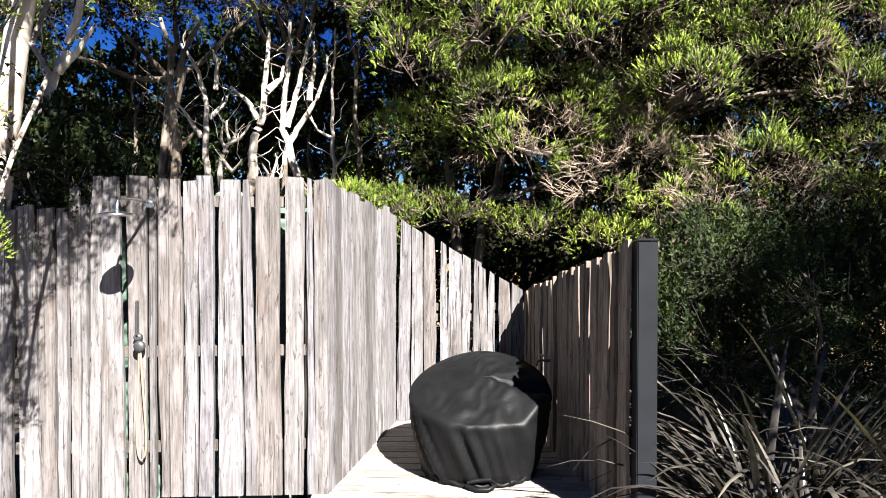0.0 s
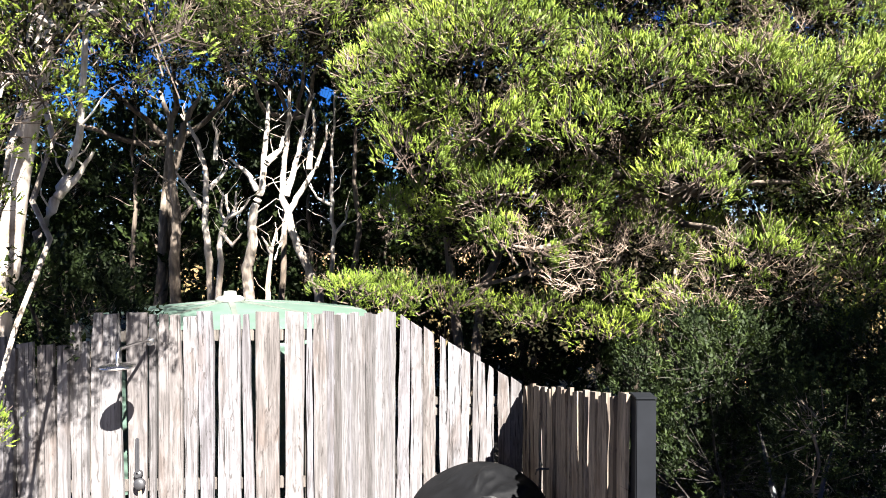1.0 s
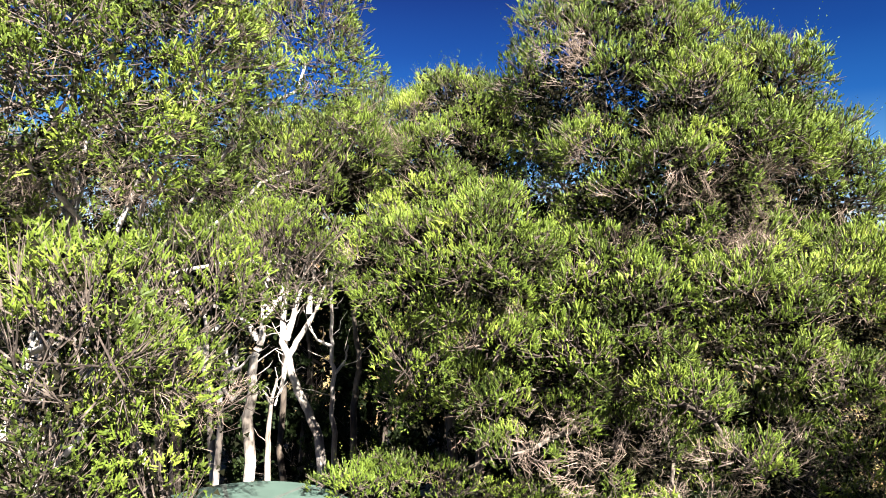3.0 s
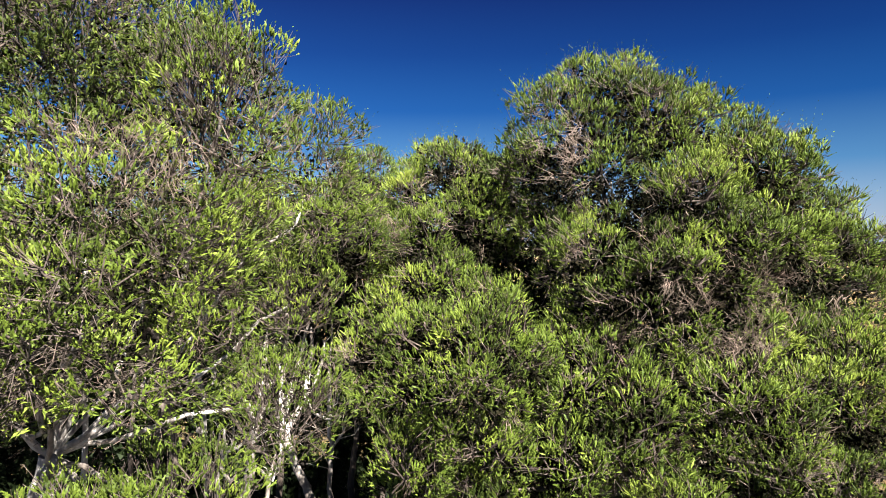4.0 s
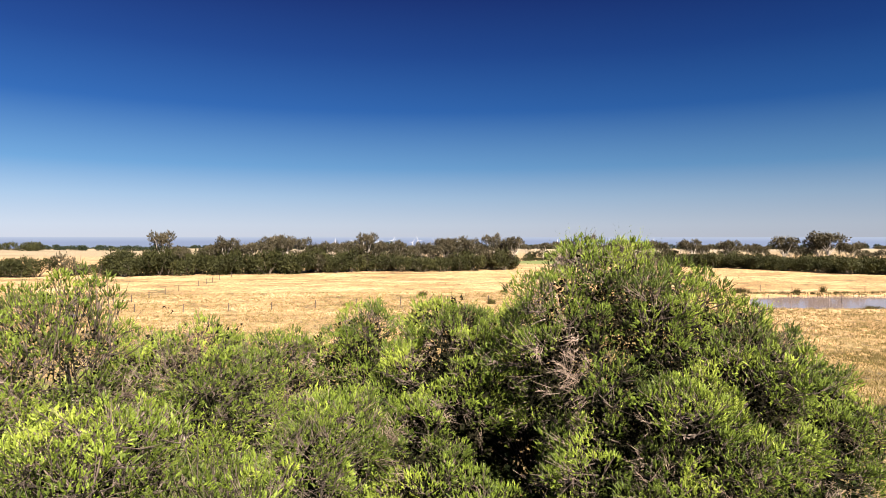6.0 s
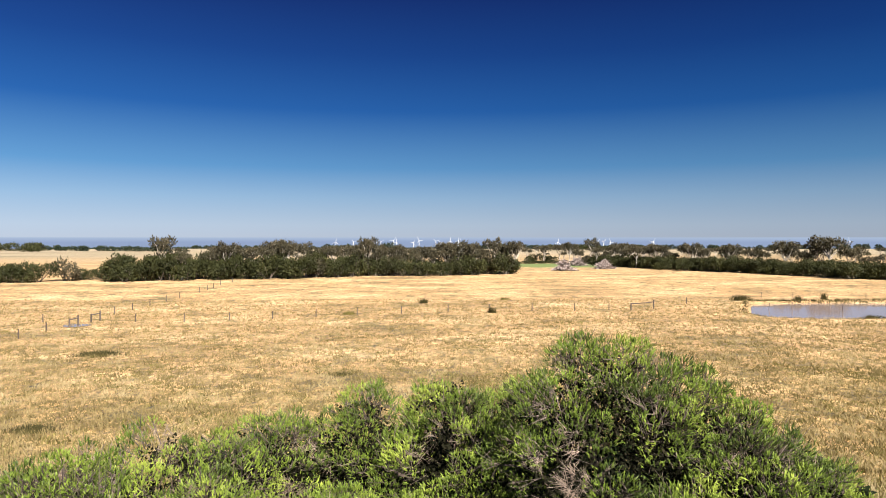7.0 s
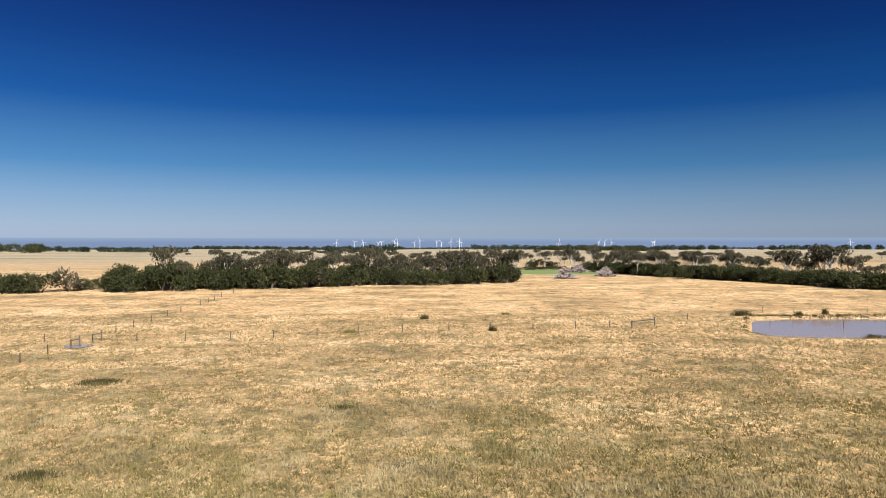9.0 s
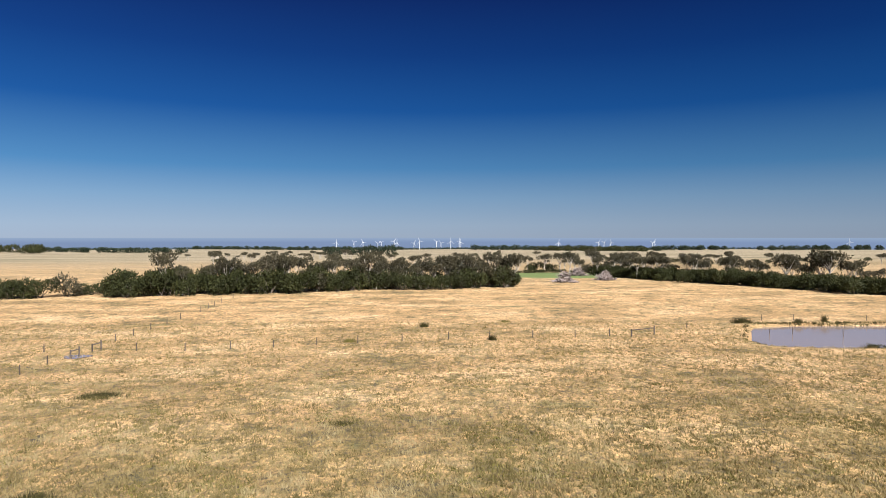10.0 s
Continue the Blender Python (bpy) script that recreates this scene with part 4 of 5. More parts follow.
tree("tea_tree", "slender tea tree with open tips between taller neighbours", 32, (0.1, 8.2, -0.4), (0.1, 8.2, 3.6), [
    (0.25, 8.9, 6.05, 0.95, 1.0, 1.1), (0.25, 9.7, 6.55, 0.9, 0.9, 1.1), (-0.65, 9.7, 5.95, 0.95, 1.0, 1.1), (0.4, 6.6, 4.55, 0.85, 0.9, 1.0), (-0.4, 7.3, 4.4, 0.7, 0.8, 1.0), (-0.2, 8.4, 5.8, 0.5, 0.5, 0.75), (-0.1, 7.9, 5.25, 0.7, 0.6, 0.65), (0.5, 7.5, 5.1, 0.6, 0.5, 0.5),
    (-1.3, 10.1, 6.2, 0.85, 0.9, 1.05), (0.0, 7.4, 3.1, 0.7, 0.6, 0.6), (-0.3, 6.35, 3.65, 0.52, 0.45, 0.48), (0.45, 6.2, 3.9, 0.56, 0.45, 0.5)], LEAF_TEA, BARK_GREY, stems=2, trunk_r=0.08,
     bare_zones=((0.45, 6.3, 4.5, 0.35),))
# Some low boughs outside the view are added to shade the fence's left end.
tree("paperbark_tree", "paperbark with a peeling white trunk and drooping yellow-green crown", 33, (-3.62, 4.70, -0.3), (-2.76, 4.48, 4.4), [
    (-1.45, 2.75, 4.2, 0.48, 0.5, 0.75), (-1.75, 2.7, 3.65, 0.40, 0.35, 0.35), (-1.30, 2.75, 3.9, 0.33, 0.33, 0.42), (-1.2, 3.0, 4.55, 0.36, 0.36, 0.5), (-2.40, 3.6, 5.45, 0.8, 0.8, 0.7), (-2.15, 4.1, 6.1, 1.15, 1.0, 1.15), (-2.95, 4.5, 6.9, 0.78, 0.9, 1.15), (-2.7, 4.6, 7.55, 0.5, 0.5, 0.6),
    (-2.0, 3.5, 6.85, 0.6, 0.6, 0.75), (-1.6, 3.0, 5.6, 0.65, 0.65, 1.0), (-3.3, 4.0, 5.0, 0.8, 0.8, 0.8), (-1.15, 4.6, 4.7, 0.5, 0.55, 0.5), (-1.66, 2.5, 4.0, 0.48, 0.42, 0.48),
    (-1.42, 2.3, 4.5, 0.40, 0.38, 0.45), (-2.25, 2.35, 3.1, 0.45, 0.4, 0.6), (-2.42, 3.2, 2.35, 0.17, 0.18, 0.34), (-2.30, 3.2, 1.85, 0.09, 0.12, 0.18),
    (-2.2, 2.9, 3.5, 0.46, 0.4, 0.4), (-2.55, 3.15, 3.0, 0.4, 0.35, 0.35), (-2.1, 2.6, 2.6, 0.26, 0.26, 0.3), (-1.2, 5.0, 5.4, 0.46, 0.4, 0.45), (-1.2, 3.5, 6.6, 0.5, 0.5, 0.62), (-1.05, 4.95, 6.25, 0.5, 0.5, 0.75), (-2.0, 5.1, 7.0, 0.7, 0.7, 0.8)], LEAF_PAPER, BARK_WHITE,
     spacing=0.150, pad=0.068, shoots=16, shoot=0.052, count=5, leaf=0.016, width=0.0075, core=0.0065, trunk_r=0.115, upright=0.55, lump=0.27, twig=0.5, limb_r=0.022, brooms=1.6, broom=0.09,
     thin=-0.50, spikes=0.05, inner_min=0.30, sway=0.05, droop=-0.85)
tree("tea_tree", "dense dark green tea tree at the pasture's edge", 34, (-4.6, 10.1, -0.4), (-4.2, 9.8, 4.3), [
    (-2.6, 9.9, 5.85, 1.1, 1.0, 1.1), (-3.7, 8.8, 5.8, 1.2, 1.1, 1.25), (-5.0, 8.8, 5.4, 1.2, 1.2, 1.3), (-6.2, 8.6, 5.0, 1.1, 1.1, 1.5)], LEAF_TEA, BARK_GREY,
     trunk_r=0.09, stems=2, shoots=20)
tree("tea_tree", "slim tea tree whose crown closes over the white trunks", 39, (-2.7, 10.3, -0.4), (-2.3, 9.5, 4.6), [
    (-2.45, 7.3, 5.2, 0.8, 0.7, 0.6), (-1.5, 8.3, 5.6, 0.85, 0.8, 0.7), (-2.3, 6.5, 4.85, 0.5, 0.45, 0.4), (-1.2, 7.6, 6.0, 0.6, 0.6, 0.5)], LEAF_TEA, BARK_GREY, trunk_r=0.06)
scrub("shrub", "leafy shrub growing over the end of the fence, shade in its leaf colour", 35, (-2.95, 4.85, -0.3), (-2.95, 4.85, 1.4), [
    (-2.75, 4.85, 2.15, 0.45, 0.30, 0.35), (-3.2, 4.85, 2.4, 0.4, 0.35, 0.4)], LEAF_SHADED, BARK_GREY, gap=0.17, shoots=5, count=8, leaf=0.07, width=0.034, trunk_r=0.03)
tree("shrub", "bright green low shrub leaning over the tank roof", 37, (-0.95, 7.4, -0.3), (-0.95, 7.3, 1.2), [
    (-0.98, 6.65, 2.26, 0.42, 0.4, 0.20), (-0.62, 7.1, 2.1, 0.5, 0.4, 0.35)], LEAF_TEA, BARK_GREY, spacing=0.2, trunk_r=0.03, category="shrub", inner=False, brooms=0, lump=0.3, thin=-2.0)
# Added out of view on the right, only to shade undergrowth and flax.
tree("tea_tree", "unseen broad tree added to shade the undergrowth by the flax", 38, (5.6, 4.2, -0.3), (5.5, 4.1, 2.0), [
    (5.3, 4.1, 3.6, 1.3, 1.1, 1.4), (6.4, 4.1, 4.3, 1.3, 1.2, 1.4), (5.0, 5.2, 2.4, 0.8, 0.8, 0.9), (6.2, 5.2, 2.6, 1.0, 0.9, 1.1), (4.6, 2.0, 4.3, 0.9, 0.85, 0.9), (5.3, 2.9, 4.4, 0.9, 0.9, 0.9), (4.1, 1.7, 3.6, 0.8, 0.7, 0.6), (4.9, 2.4, 3.3, 0.8, 0.7, 0.6), (5.8, 3.1, 3.3, 0.9, 0.8, 0.8), (4.9, 0.9, 3.8, 0.8, 0.8, 0.6)], LEAF_TEA, BARK_GREY,
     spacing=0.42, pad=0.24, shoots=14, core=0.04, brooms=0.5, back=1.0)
scrub("sapling", "young dark green sapling among the flax, shade in its leaf colour", 36, (2.8, 4.75, -0.3), (2.8, 4.75, 0.9), [
    (2.8, 4.75, 1.35, 0.35, 0.3, 0.5), (2.95, 4.8, 0.9, 0.35, 0.3, 0.35)], LEAF_SHADED, BARK_GREY, gap=0.2, shoots=6, count=12, trunk_r=0.02)
for k in range(27):
    back = k >= 15
    x = -11.0 + 1.25 * k if not back else -11.0 + 1.4 * (k - 15)
    y = 11.0 + 0.4 * math.sin(k * 2.3) + 1.5 * back
    h = (5.75 + 0.25 * math.sin(k * 1.7) if -4.5 < x < 7 else 4.9 if x < 7 else 4.7) - 0.6 * back
    scrub("thicket_tree", "crowded scrub tree with deep shade in its leaf colour", 40 + k, (x, y, -0.5), (x, y, h * 0.5), [
        (x, y, h * 0.80, 1.1, 0.7, h * 0.22), (x + 0.2, y, h * 0.48, 1.0, 0.6, h * 0.22), (x - 0.2, y - 0.2, h * 0.14, 1.0, 0.6, h * 0.22)], LEAF_SHADED, BARK_GREY,
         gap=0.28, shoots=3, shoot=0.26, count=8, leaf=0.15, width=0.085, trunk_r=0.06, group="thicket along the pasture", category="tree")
for x, y, k in ((3.4, 7.3, 0), (4.2, 7.7, 1), (4.9, 7.5, 2), (3.9, 6.8, 3), (2.3, 5.15, 4), (2.6, 5.8, 5), (3.1, 5.9, 6), (3.9, 5.6, 7), (4.7, 6.2, 8), (2.3, 6.4, 9), (5.6, 6.8, 10), (4.3, 4.9, 11), (6.4, 7.3, 12), (7.2, 8.3, 13), (7.6, 9.4, 14), (6.2, 8.9, 15)):
    high = 1.0 if x < 6 else 1.3
    scrub("shrub", "undergrowth shrub below the tea trees with shade in its leaf colour", 160 + k, (x, y, -0.3), (x, y, 0.4), [
        (x, y, 0.8 * high, 0.75, 0.6, 0.9 * high), (x + 0.3, y + 0.6, 1.5 * high, 0.7, 0.5, 0.6 * high)], LEAF_SHADED, BARK_SHADED, gap=0.27, shoots=6, count=11, leaf=0.055, width=0.024, trunk_r=0.02,
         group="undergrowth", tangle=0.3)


def stem_tree(label, seed, foot, lines, bark, radius):
    """A bare multi-stemmed tree from polylines."""
    rng = np.random.default_rng(seed)
    ob = thing("paperbark_tree", label, "tree", "slender white trunks", foot)
    for k, pts in enumerate(lines):
        fine = []
        for p, q in zip(pts, pts[1:]):
            fine += list(bend(rng, p, q, 6, 0.12)[:-1])
        fine.append(np.array(pts[-1], float))
        fine = np.array(fine) - np.array(foot)
        r0 = radius * (1 if k == 0 else 0.62)
        v, f = sweep(fine, np.linspace(r0, r0 * 0.3, len(fine)), 8)
        limb = mesh_object("trunk" if k == 0 else "limb", v, f, bark, ob, True)
        for at in fine[len(fine) // 3::4]:
            tip = at + np.array([rng.normal(0, 0.28), rng.normal(-0.05, 0.15), rng.uniform(0.12, 0.5)])
            v, f = sweep(bend(rng, at, tip, 5, 0.35), np.linspace(max(0.008, r0 * 0.15), 0.003, 5), 5)
            mesh_object("branchlet", v, f, bark, limb, True)
    return ob


stem_tree("white paperbark with a crooked bright trunk", 51, (-2.69, 8.7, -0.4), [
    [(-2.69, 8.7, -0.5), (-2.69, 8.7, 2.43), (-2.6, 8.7, 2.76), (-2.62, 8.7, 3.02), (-2.56, 8.7, 3.29), (-2.47, 8.7, 3.51), (-2.45, 8.7, 3.82), (-2.4, 8.7, 4.3), (-2.39, 8.7, 4.7)],
    [(-2.54, 8.7, 3.49), (-2.63, 8.64, 3.68), (-2.87, 8.58, 3.9)],
    [(-2.42, 8.7, 3.84), (-2.23, 8.76, 4.04), (-2.21, 8.82, 4.24)]], BARK_WHITE, 0.085)
stem_tree("forked white paperbark standing on two bright legs", 52, (-1.76, 9.0, -0.4), [
    [(-1.76, 9.0, -0.5), (-1.76, 9.0, 2.04), (-1.94, 9.0, 2.47), (-2.12, 9.0, 2.89), (-2.19, 9.0, 3.2), (-2.28, 9.0, 3.39), (-2.26, 9.0, 3.71), (-2.21, 9.0, 4.12), (-2.17, 9.0, 4.57), (-2.16, 9.0, 4.94)],
    [(-2.19, 9.0, 3.2), (-2.24, 8.94, 2.89), (-2.35, 8.88, 2.52)],
    [(-2.18, 9.0, 3.2), (-1.99, 9.03, 3.52), (-1.8, 9.06, 3.84), (-1.67, 9.09, 4.21), (-1.67, 9.12, 4.48)],
    [(-2.21, 9.0, 3.43), (-2.08, 8.97, 3.89), (-1.99, 8.94, 4.21), (-1.9, 8.91, 4.53), (-1.78, 8.88, 4.85)],
    [(-1.89, 9.0, 3.8), (-1.83, 9.06, 4.3), (-1.85, 9.12, 4.67)]], BARK_WHITE, 0.075)
stem_tree("grey-barked trunk standing in the thicket", 53, (-3.6, 8.5, -0.4), [
    [(-3.6, 8.5, -0.5), (-3.6, 8.5, 2.55), (-3.58, 8.5, 2.76), (-3.56, 8.5, 3.11), (-3.62, 8.5, 3.54), (-3.65, 8.5, 4.01), (-3.64, 8.5, 4.36), (-3.77, 8.5, 4.79)],
    [(-3.56, 8.5, 4.01), (-3.34, 8.44, 4.53), (-3.17, 8.38, 4.75)],
    [(-3.54, 8.5, 3.07), (-3.39, 8.62, 3.28)]], BARK_GREY, 0.085)
stem_tree("pale trunk with a dead leaning top", 54, (-3.24, 8.8, -0.4), [
    [(-3.24, 8.8, -0.5), (-3.24, 8.8, 2.53), (-3.28, 8.8, 2.89), (-3.28, 8.8, 3.29), (-3.28, 8.8, 3.74), (-3.37, 8.8, 4.09), (-3.5, 8.8, 4.36), (-3.62, 8.8, 4.54)],
    [(-3.35, 8.8, 3.25), (-3.5, 8.74, 3.51), (-3.68, 8.68, 3.78)],
    [(-3.24, 8.8, 3.51), (-3.04, 8.86, 3.74), (-3.01, 8.92, 3.87)],
    [(-3.15, 8.8, 3.91), (-3.1, 8.74, 4.27), (-3.15, 8.68, 4.43)]], BARK_WHITE, 0.06)
stem_tree("low twisted bare white paperbark", 59, (-2.94, 8.4, -0.4), [
    [(-2.94, 8.4, -0.5), (-2.94, 8.4, 2.47), (-2.96, 8.4, 2.72), (-2.92, 8.4, 2.96), (-2.83, 8.4, 3.13), (-2.86, 8.4, 3.41)],
    [(-2.83, 8.4, 3.11), (-2.66, 8.34, 3.17), (-2.51, 8.28, 3.34)],
    [(-2.78, 8.4, 3.13), (-2.75, 8.46, 3.28), (-2.77, 8.52, 3.45)],
    [(-2.92, 8.4, 2.89), (-2.77, 8.34, 2.72), (-2.62, 8.28, 2.89)],
    [(-2.87, 8.4, 2.98), (-2.96, 8.46, 3.19), (-2.94, 8.52, 3.45)]], BARK_WHITE, 0.05)
stem_tree("thin pale trunk crowded among the paperbarks", 56, (-1.56, 9.2, -0.4), [
    [(-1.56, 9.2, -0.5), (-1.56, 9.2, 2.04), (-1.61, 9.2, 2.28), (-1.57, 9.2, 2.98), (-1.61, 9.2, 3.44), (-1.61, 9.2, 3.96), (-1.56, 9.2, 4.47), (-1.55, 9.2, 4.89)],
    [(-1.59, 9.2, 3.3), (-1.8, 9.14, 3.4), (-1.94, 9.08, 3.63)],
    [(-1.58, 9.2, 2.88), (-1.42, 9.26, 3.07), (-1.38, 9.32, 3.3)]], BARK_WHITE, 0.045)
stem_tree("thin grey trunk crowded among the paperbarks", 57, (-1.33, 9.5, -0.4), [
    [(-1.33, 9.5, -0.5), (-1.33, 9.5, 1.91), (-1.3, 9.5, 2.49), (-1.25, 9.5, 2.88), (-1.3, 9.5, 3.55), (-1.3, 9.5, 4.13), (-1.28, 9.5, 4.61), (-1.23, 9.5, 5.09)],
    [(-1.28, 9.5, 4.52), (-1.4, 9.44, 4.95), (-1.45, 9.38, 5.24)]], BARK_GREY, 0.06)
stem_tree("short pale stem by the tank", 58, (-2.38, 8.6, -0.4), [
    [(-2.38, 8.6, -0.5), (-2.38, 8.6, 1.89), (-2.36, 8.6, 2.32), (-2.31, 8.6, 2.72), (-2.25, 8.6, 2.96)],
    [(-2.33, 8.6, 2.63), (-2.42, 8.48, 2.85)]], BARK_WHITE, 0.05)
stem_tree("thin dark trunk at the back of the thicket", 60, (-4.85, 9.9, -0.4), [
    [(-4.85, 9.9, -0.5), (-4.85, 9.9, 2.17), (-4.8, 9.9, 3.17), (-4.85, 9.9, 4.18), (-4.77, 9.9, 5.18)],
    [(-4.82, 9.9, 3.68), (-4.6, 9.84, 4.18), (-4.55, 9.78, 4.58)]], BARK_GREY, 0.05)
stem_tree("peeling pale side trunk leaning beside the big paperbark", 61, (-3.5, 5.05, -0.4), [
    [(-3.5, 5.05, -0.5), (-3.42, 5.0, 2.2), (-3.16, 4.95, 2.86), (-2.92, 4.95, 3.3), (-2.82, 4.95, 3.7), (-2.75, 4.9, 4.8)],
    [(-3.0, 4.95, 3.15), (-2.85, 4.95, 3.3), (-2.72, 4.95, 3.5)]], BARK_WHITE, 0.06)
stem_tree("slim leaning trunk in the scrub by the flax", 55, (4.0, 8.1, -0.4), [
    [(3.9, 8.1, -0.5), (4.02, 8.1, 0.5), (4.1, 8.2, 1.6), (4.5, 8.2, 2.8)]], BARK_WHITE, 0.06)


# ---- the pasture ----
def tufts(rng, x, y, count, tall, width, lean=0.5):
    """Grass blades, count at each place: verts, triangles."""
    n = len(x) * count
    bx, by = np.repeat(x, count) + rng.normal(0, 0.12, n), np.repeat(y, count) + rng.normal(0, 0.12, n)
    p = np.stack([bx, by, ground_z(bx, by) - 0.03], 1)
    a = rng.random(n) * 2 * math.pi
    side = np.stack([np.cos(a), np.sin(a), np.zeros(n)], 1) * width / 2
    h = tall * (0.5 + rng.random(n))
    tip = p + np.stack([rng.normal(0, lean, n) * h, rng.normal(0, lean, n) * h, h], 1)
    v = np.stack([p - side, p + side, tip], 1).reshape(-1, 3)
    return v, np.arange(n * 3).reshape(-1, 3)


rng = np.random.default_rng(61)
n = 46000
d = 25 + 90 * rng.random(n) ** 1.6
x = d * rng.uniform(-0.78, 0.78, n)
keep = pond_reach(x, d) > 1.3
v, f = tufts(rng, x[keep], d[keep], 5, 0.26, 0.075, 0.5)
tagged(mesh_object("grass", v, f, GRASS), "dry straw-coloured pasture grass", "grass", kind="stuff")
n = 42000
d = 25 + 75 * rng.random(n) ** 1.5
x = d * rng.uniform(-0.78, 0.78, n)
patchy = np.array([noise.noise(Vector((a * 0.10, b * 0.16, 3))) + 0.7 * noise.noise(Vector((a * 0.45, b * 0.6, 7))) for a, b in zip(x, d)])
keep = (pond_reach(x, d) > 1.3) & (patchy > 0.12 + 0.006 * (d - 25))
v, f = tufts(rng, x[keep], d[keep], 5, 0.15, 0.10, 0.6)
tagged(mesh_object("grass", v, f, GRASS_OLIVE), "short greener grass growing in patches through the dry pasture", "grass", kind="stuff")


def tussock(seed, x, y, r, mat, label, tall=0.5, count=260):
    rng = np.random.default_rng(seed)
    z = float(ground_z(x, y))
    ob = thing("grass_tussock", label, "grass", "tussocks in the pasture", (x, y, z))
    px, py = x + rng.normal(0, r, count), y + rng.normal(0, r * 0.55, count)
    v, f = tufts(rng, px, py, 4, tall, 0.05, 0.35)
    tagged(mesh_object("blade_mass", v - np.array([x, y, z]), f, mat, ob), kind="stuff")


tussock(71, -33.0, 61.5, 1.1, GRASS_GREEN, "flat dark green rush tussock in dry pasture", 0.35, 420)
tussock(72, -23.6, 36.8, 0.6, GRASS_GREEN, "dark green tussock in dry pasture", 0.3, 300)
tussock(73, -2.5, 108, 0.28, GRASS_GREEN, "rounded brown rush tussock", 0.75, 90)
tussock(74, 7.9, 93.4, 0.22, GRASS_GREEN, "rounded brown rush tussock by a fence post", 0.75, 80)
tussock(75, -13.2, 93.4, 0.4, GRASS_OLIVE, "low brown tussock beside a wire fence", 0.45, 110)
tussock(76, 54.5, 113.2, 0.75, GRASS_GREEN, "tall green rushes on the pond's edge", 0.9, 200)
tussock(77, 65, 113.6, 0.35, GRASS_GREEN, "green rushes on the pond bank", 0.7, 90)
tussock(78, 70.5, 115, 0.25, GRASS_GREEN, "slim rush tussock on the pond bank", 1.1, 60)
tussock(79, 60.5, 88.2, 0.35, GRASS_GREEN, "dark reeds in the pond's margin", 0.8, 90)
tussock(80, 11.9, 113.8, 0.35, GRASS_OLIVE, "low dry tussock in the open pasture", 0.4, 80)
tussock(81, -8.0, 52.0, 0.5, GRASS_GREEN, "small dark tuft in the open pasture", 0.2, 120)


rng = np.random.default_rng(64)
n = 900
x = np.concatenate([rng.uniform(49, 112, n), 46.6 + rng.normal(0, 0.4, 70)])
y = np.concatenate([112.9 + rng.normal(0, 0.45, n), rng.uniform(90, 112, 70)])
x[n:] += 0.5 * np.clip(y[n:] - 96, 0, 20)
x[:n] += 7
v, f = tufts(rng, x, y, 4, 0.32, 0.10, 0.45)
tagged(mesh_object("bank_grass", v, f, GRASS_GREEN), "dark rough grass along the pond's banks", "grass", kind="stuff")


def post_mesh():
    v, f = sweep([(0, 0, -0.3), (0, 0, 0.4), (0.01, 0, 1.15)], [0.075, 0.072, 0.062], 7)
    return v, f


pv, pf = post_mesh()
first = None
fence_row = [(-41.6, 87.2), (-35.1, 87.6), (-29.3, 89), (-23.5, 89.9), (-17.6, 91.3), (-11.8, 92.3), (-5.4, 93.3), (1.5, 94.4), (7.7, 94.9), (14.3, 95.9), (20.9, 96.5), (26.6, 98.1), (41.8, 106)]
side_row = [(-47.7, 72.1), (-48.0, 77.7), (-53.5, 85.9), (-48.4, 94.9), (-48.4, 100.4), (-48.8, 107.4), (-49.1, 114.5), (-49.3, 121), (-49.7, 132), (-50.0, 137.5), (-50.3, 142), (-51.3, 149.5), (-51.6, 159)]
for x, y in fence_row + side_row:
    at = pose(x, y, float(ground_z(x, y)))
    if first is None:
        first = thing("fence_post", "dark weathered timber post of a wire fence", "post", "pasture fence posts")
        first.matrix_world = at
        mesh_object("shaft", pv, pf, POST_OLD, first, True)
    else:
        copy_thing(first, at)


def strainer(x, y, turn, run, label):
    """A fence strainer: two stout posts and a rail between them."""
    ob = thing("fence_strainer", label, "fence", "strainers of the pasture fence", (x, y, float(ground_z(x, y))), turn)
    for k, h in ((0, 1.15), (run, 1.45)):
        v, f = sweep([(k, 0, -0.3), (k, 0, 0.5), (k, 0, h)], [0.11, 0.10, 0.095], 8)
        mesh_object("post", v, f, POST_OLD, ob, True)
    v, f = sweep([(0, 0, 1.0), (run / 2, 0, 1.04), (run, 0, 1.12)], [0.075, 0.08, 0.075], 8)
    mesh_object("rail", v, f, POST_OLD, ob, True)


strainer(29.9, 97.6, 22, 4.4, "timber fence strainer of two posts and a rail")
strainer(-47.3, 81.4, 66, 1.2, "timber fence strainer beside a wet hollow")
strainer(-47.2, 86.3, 68, 1.4, "timber fence strainer with a leaning rail")

bm = bmesh.new()
bm.faces.new([bm.verts.new((-47.2 + 1.7 * math.cos(t) * (1 + 0.2 * math.sin(3 * t)), 82.6 + 1.5 * math.sin(t), float(ground_z(-47.2, 82.6)) + 0.08)) for t in np.linspace(0, 2 * math.pi, 40, endpoint=False)])
tagged(part("puddle", bm, WATER, None), "small bluish puddle in a wet hollow", "puddle", kind="structure")

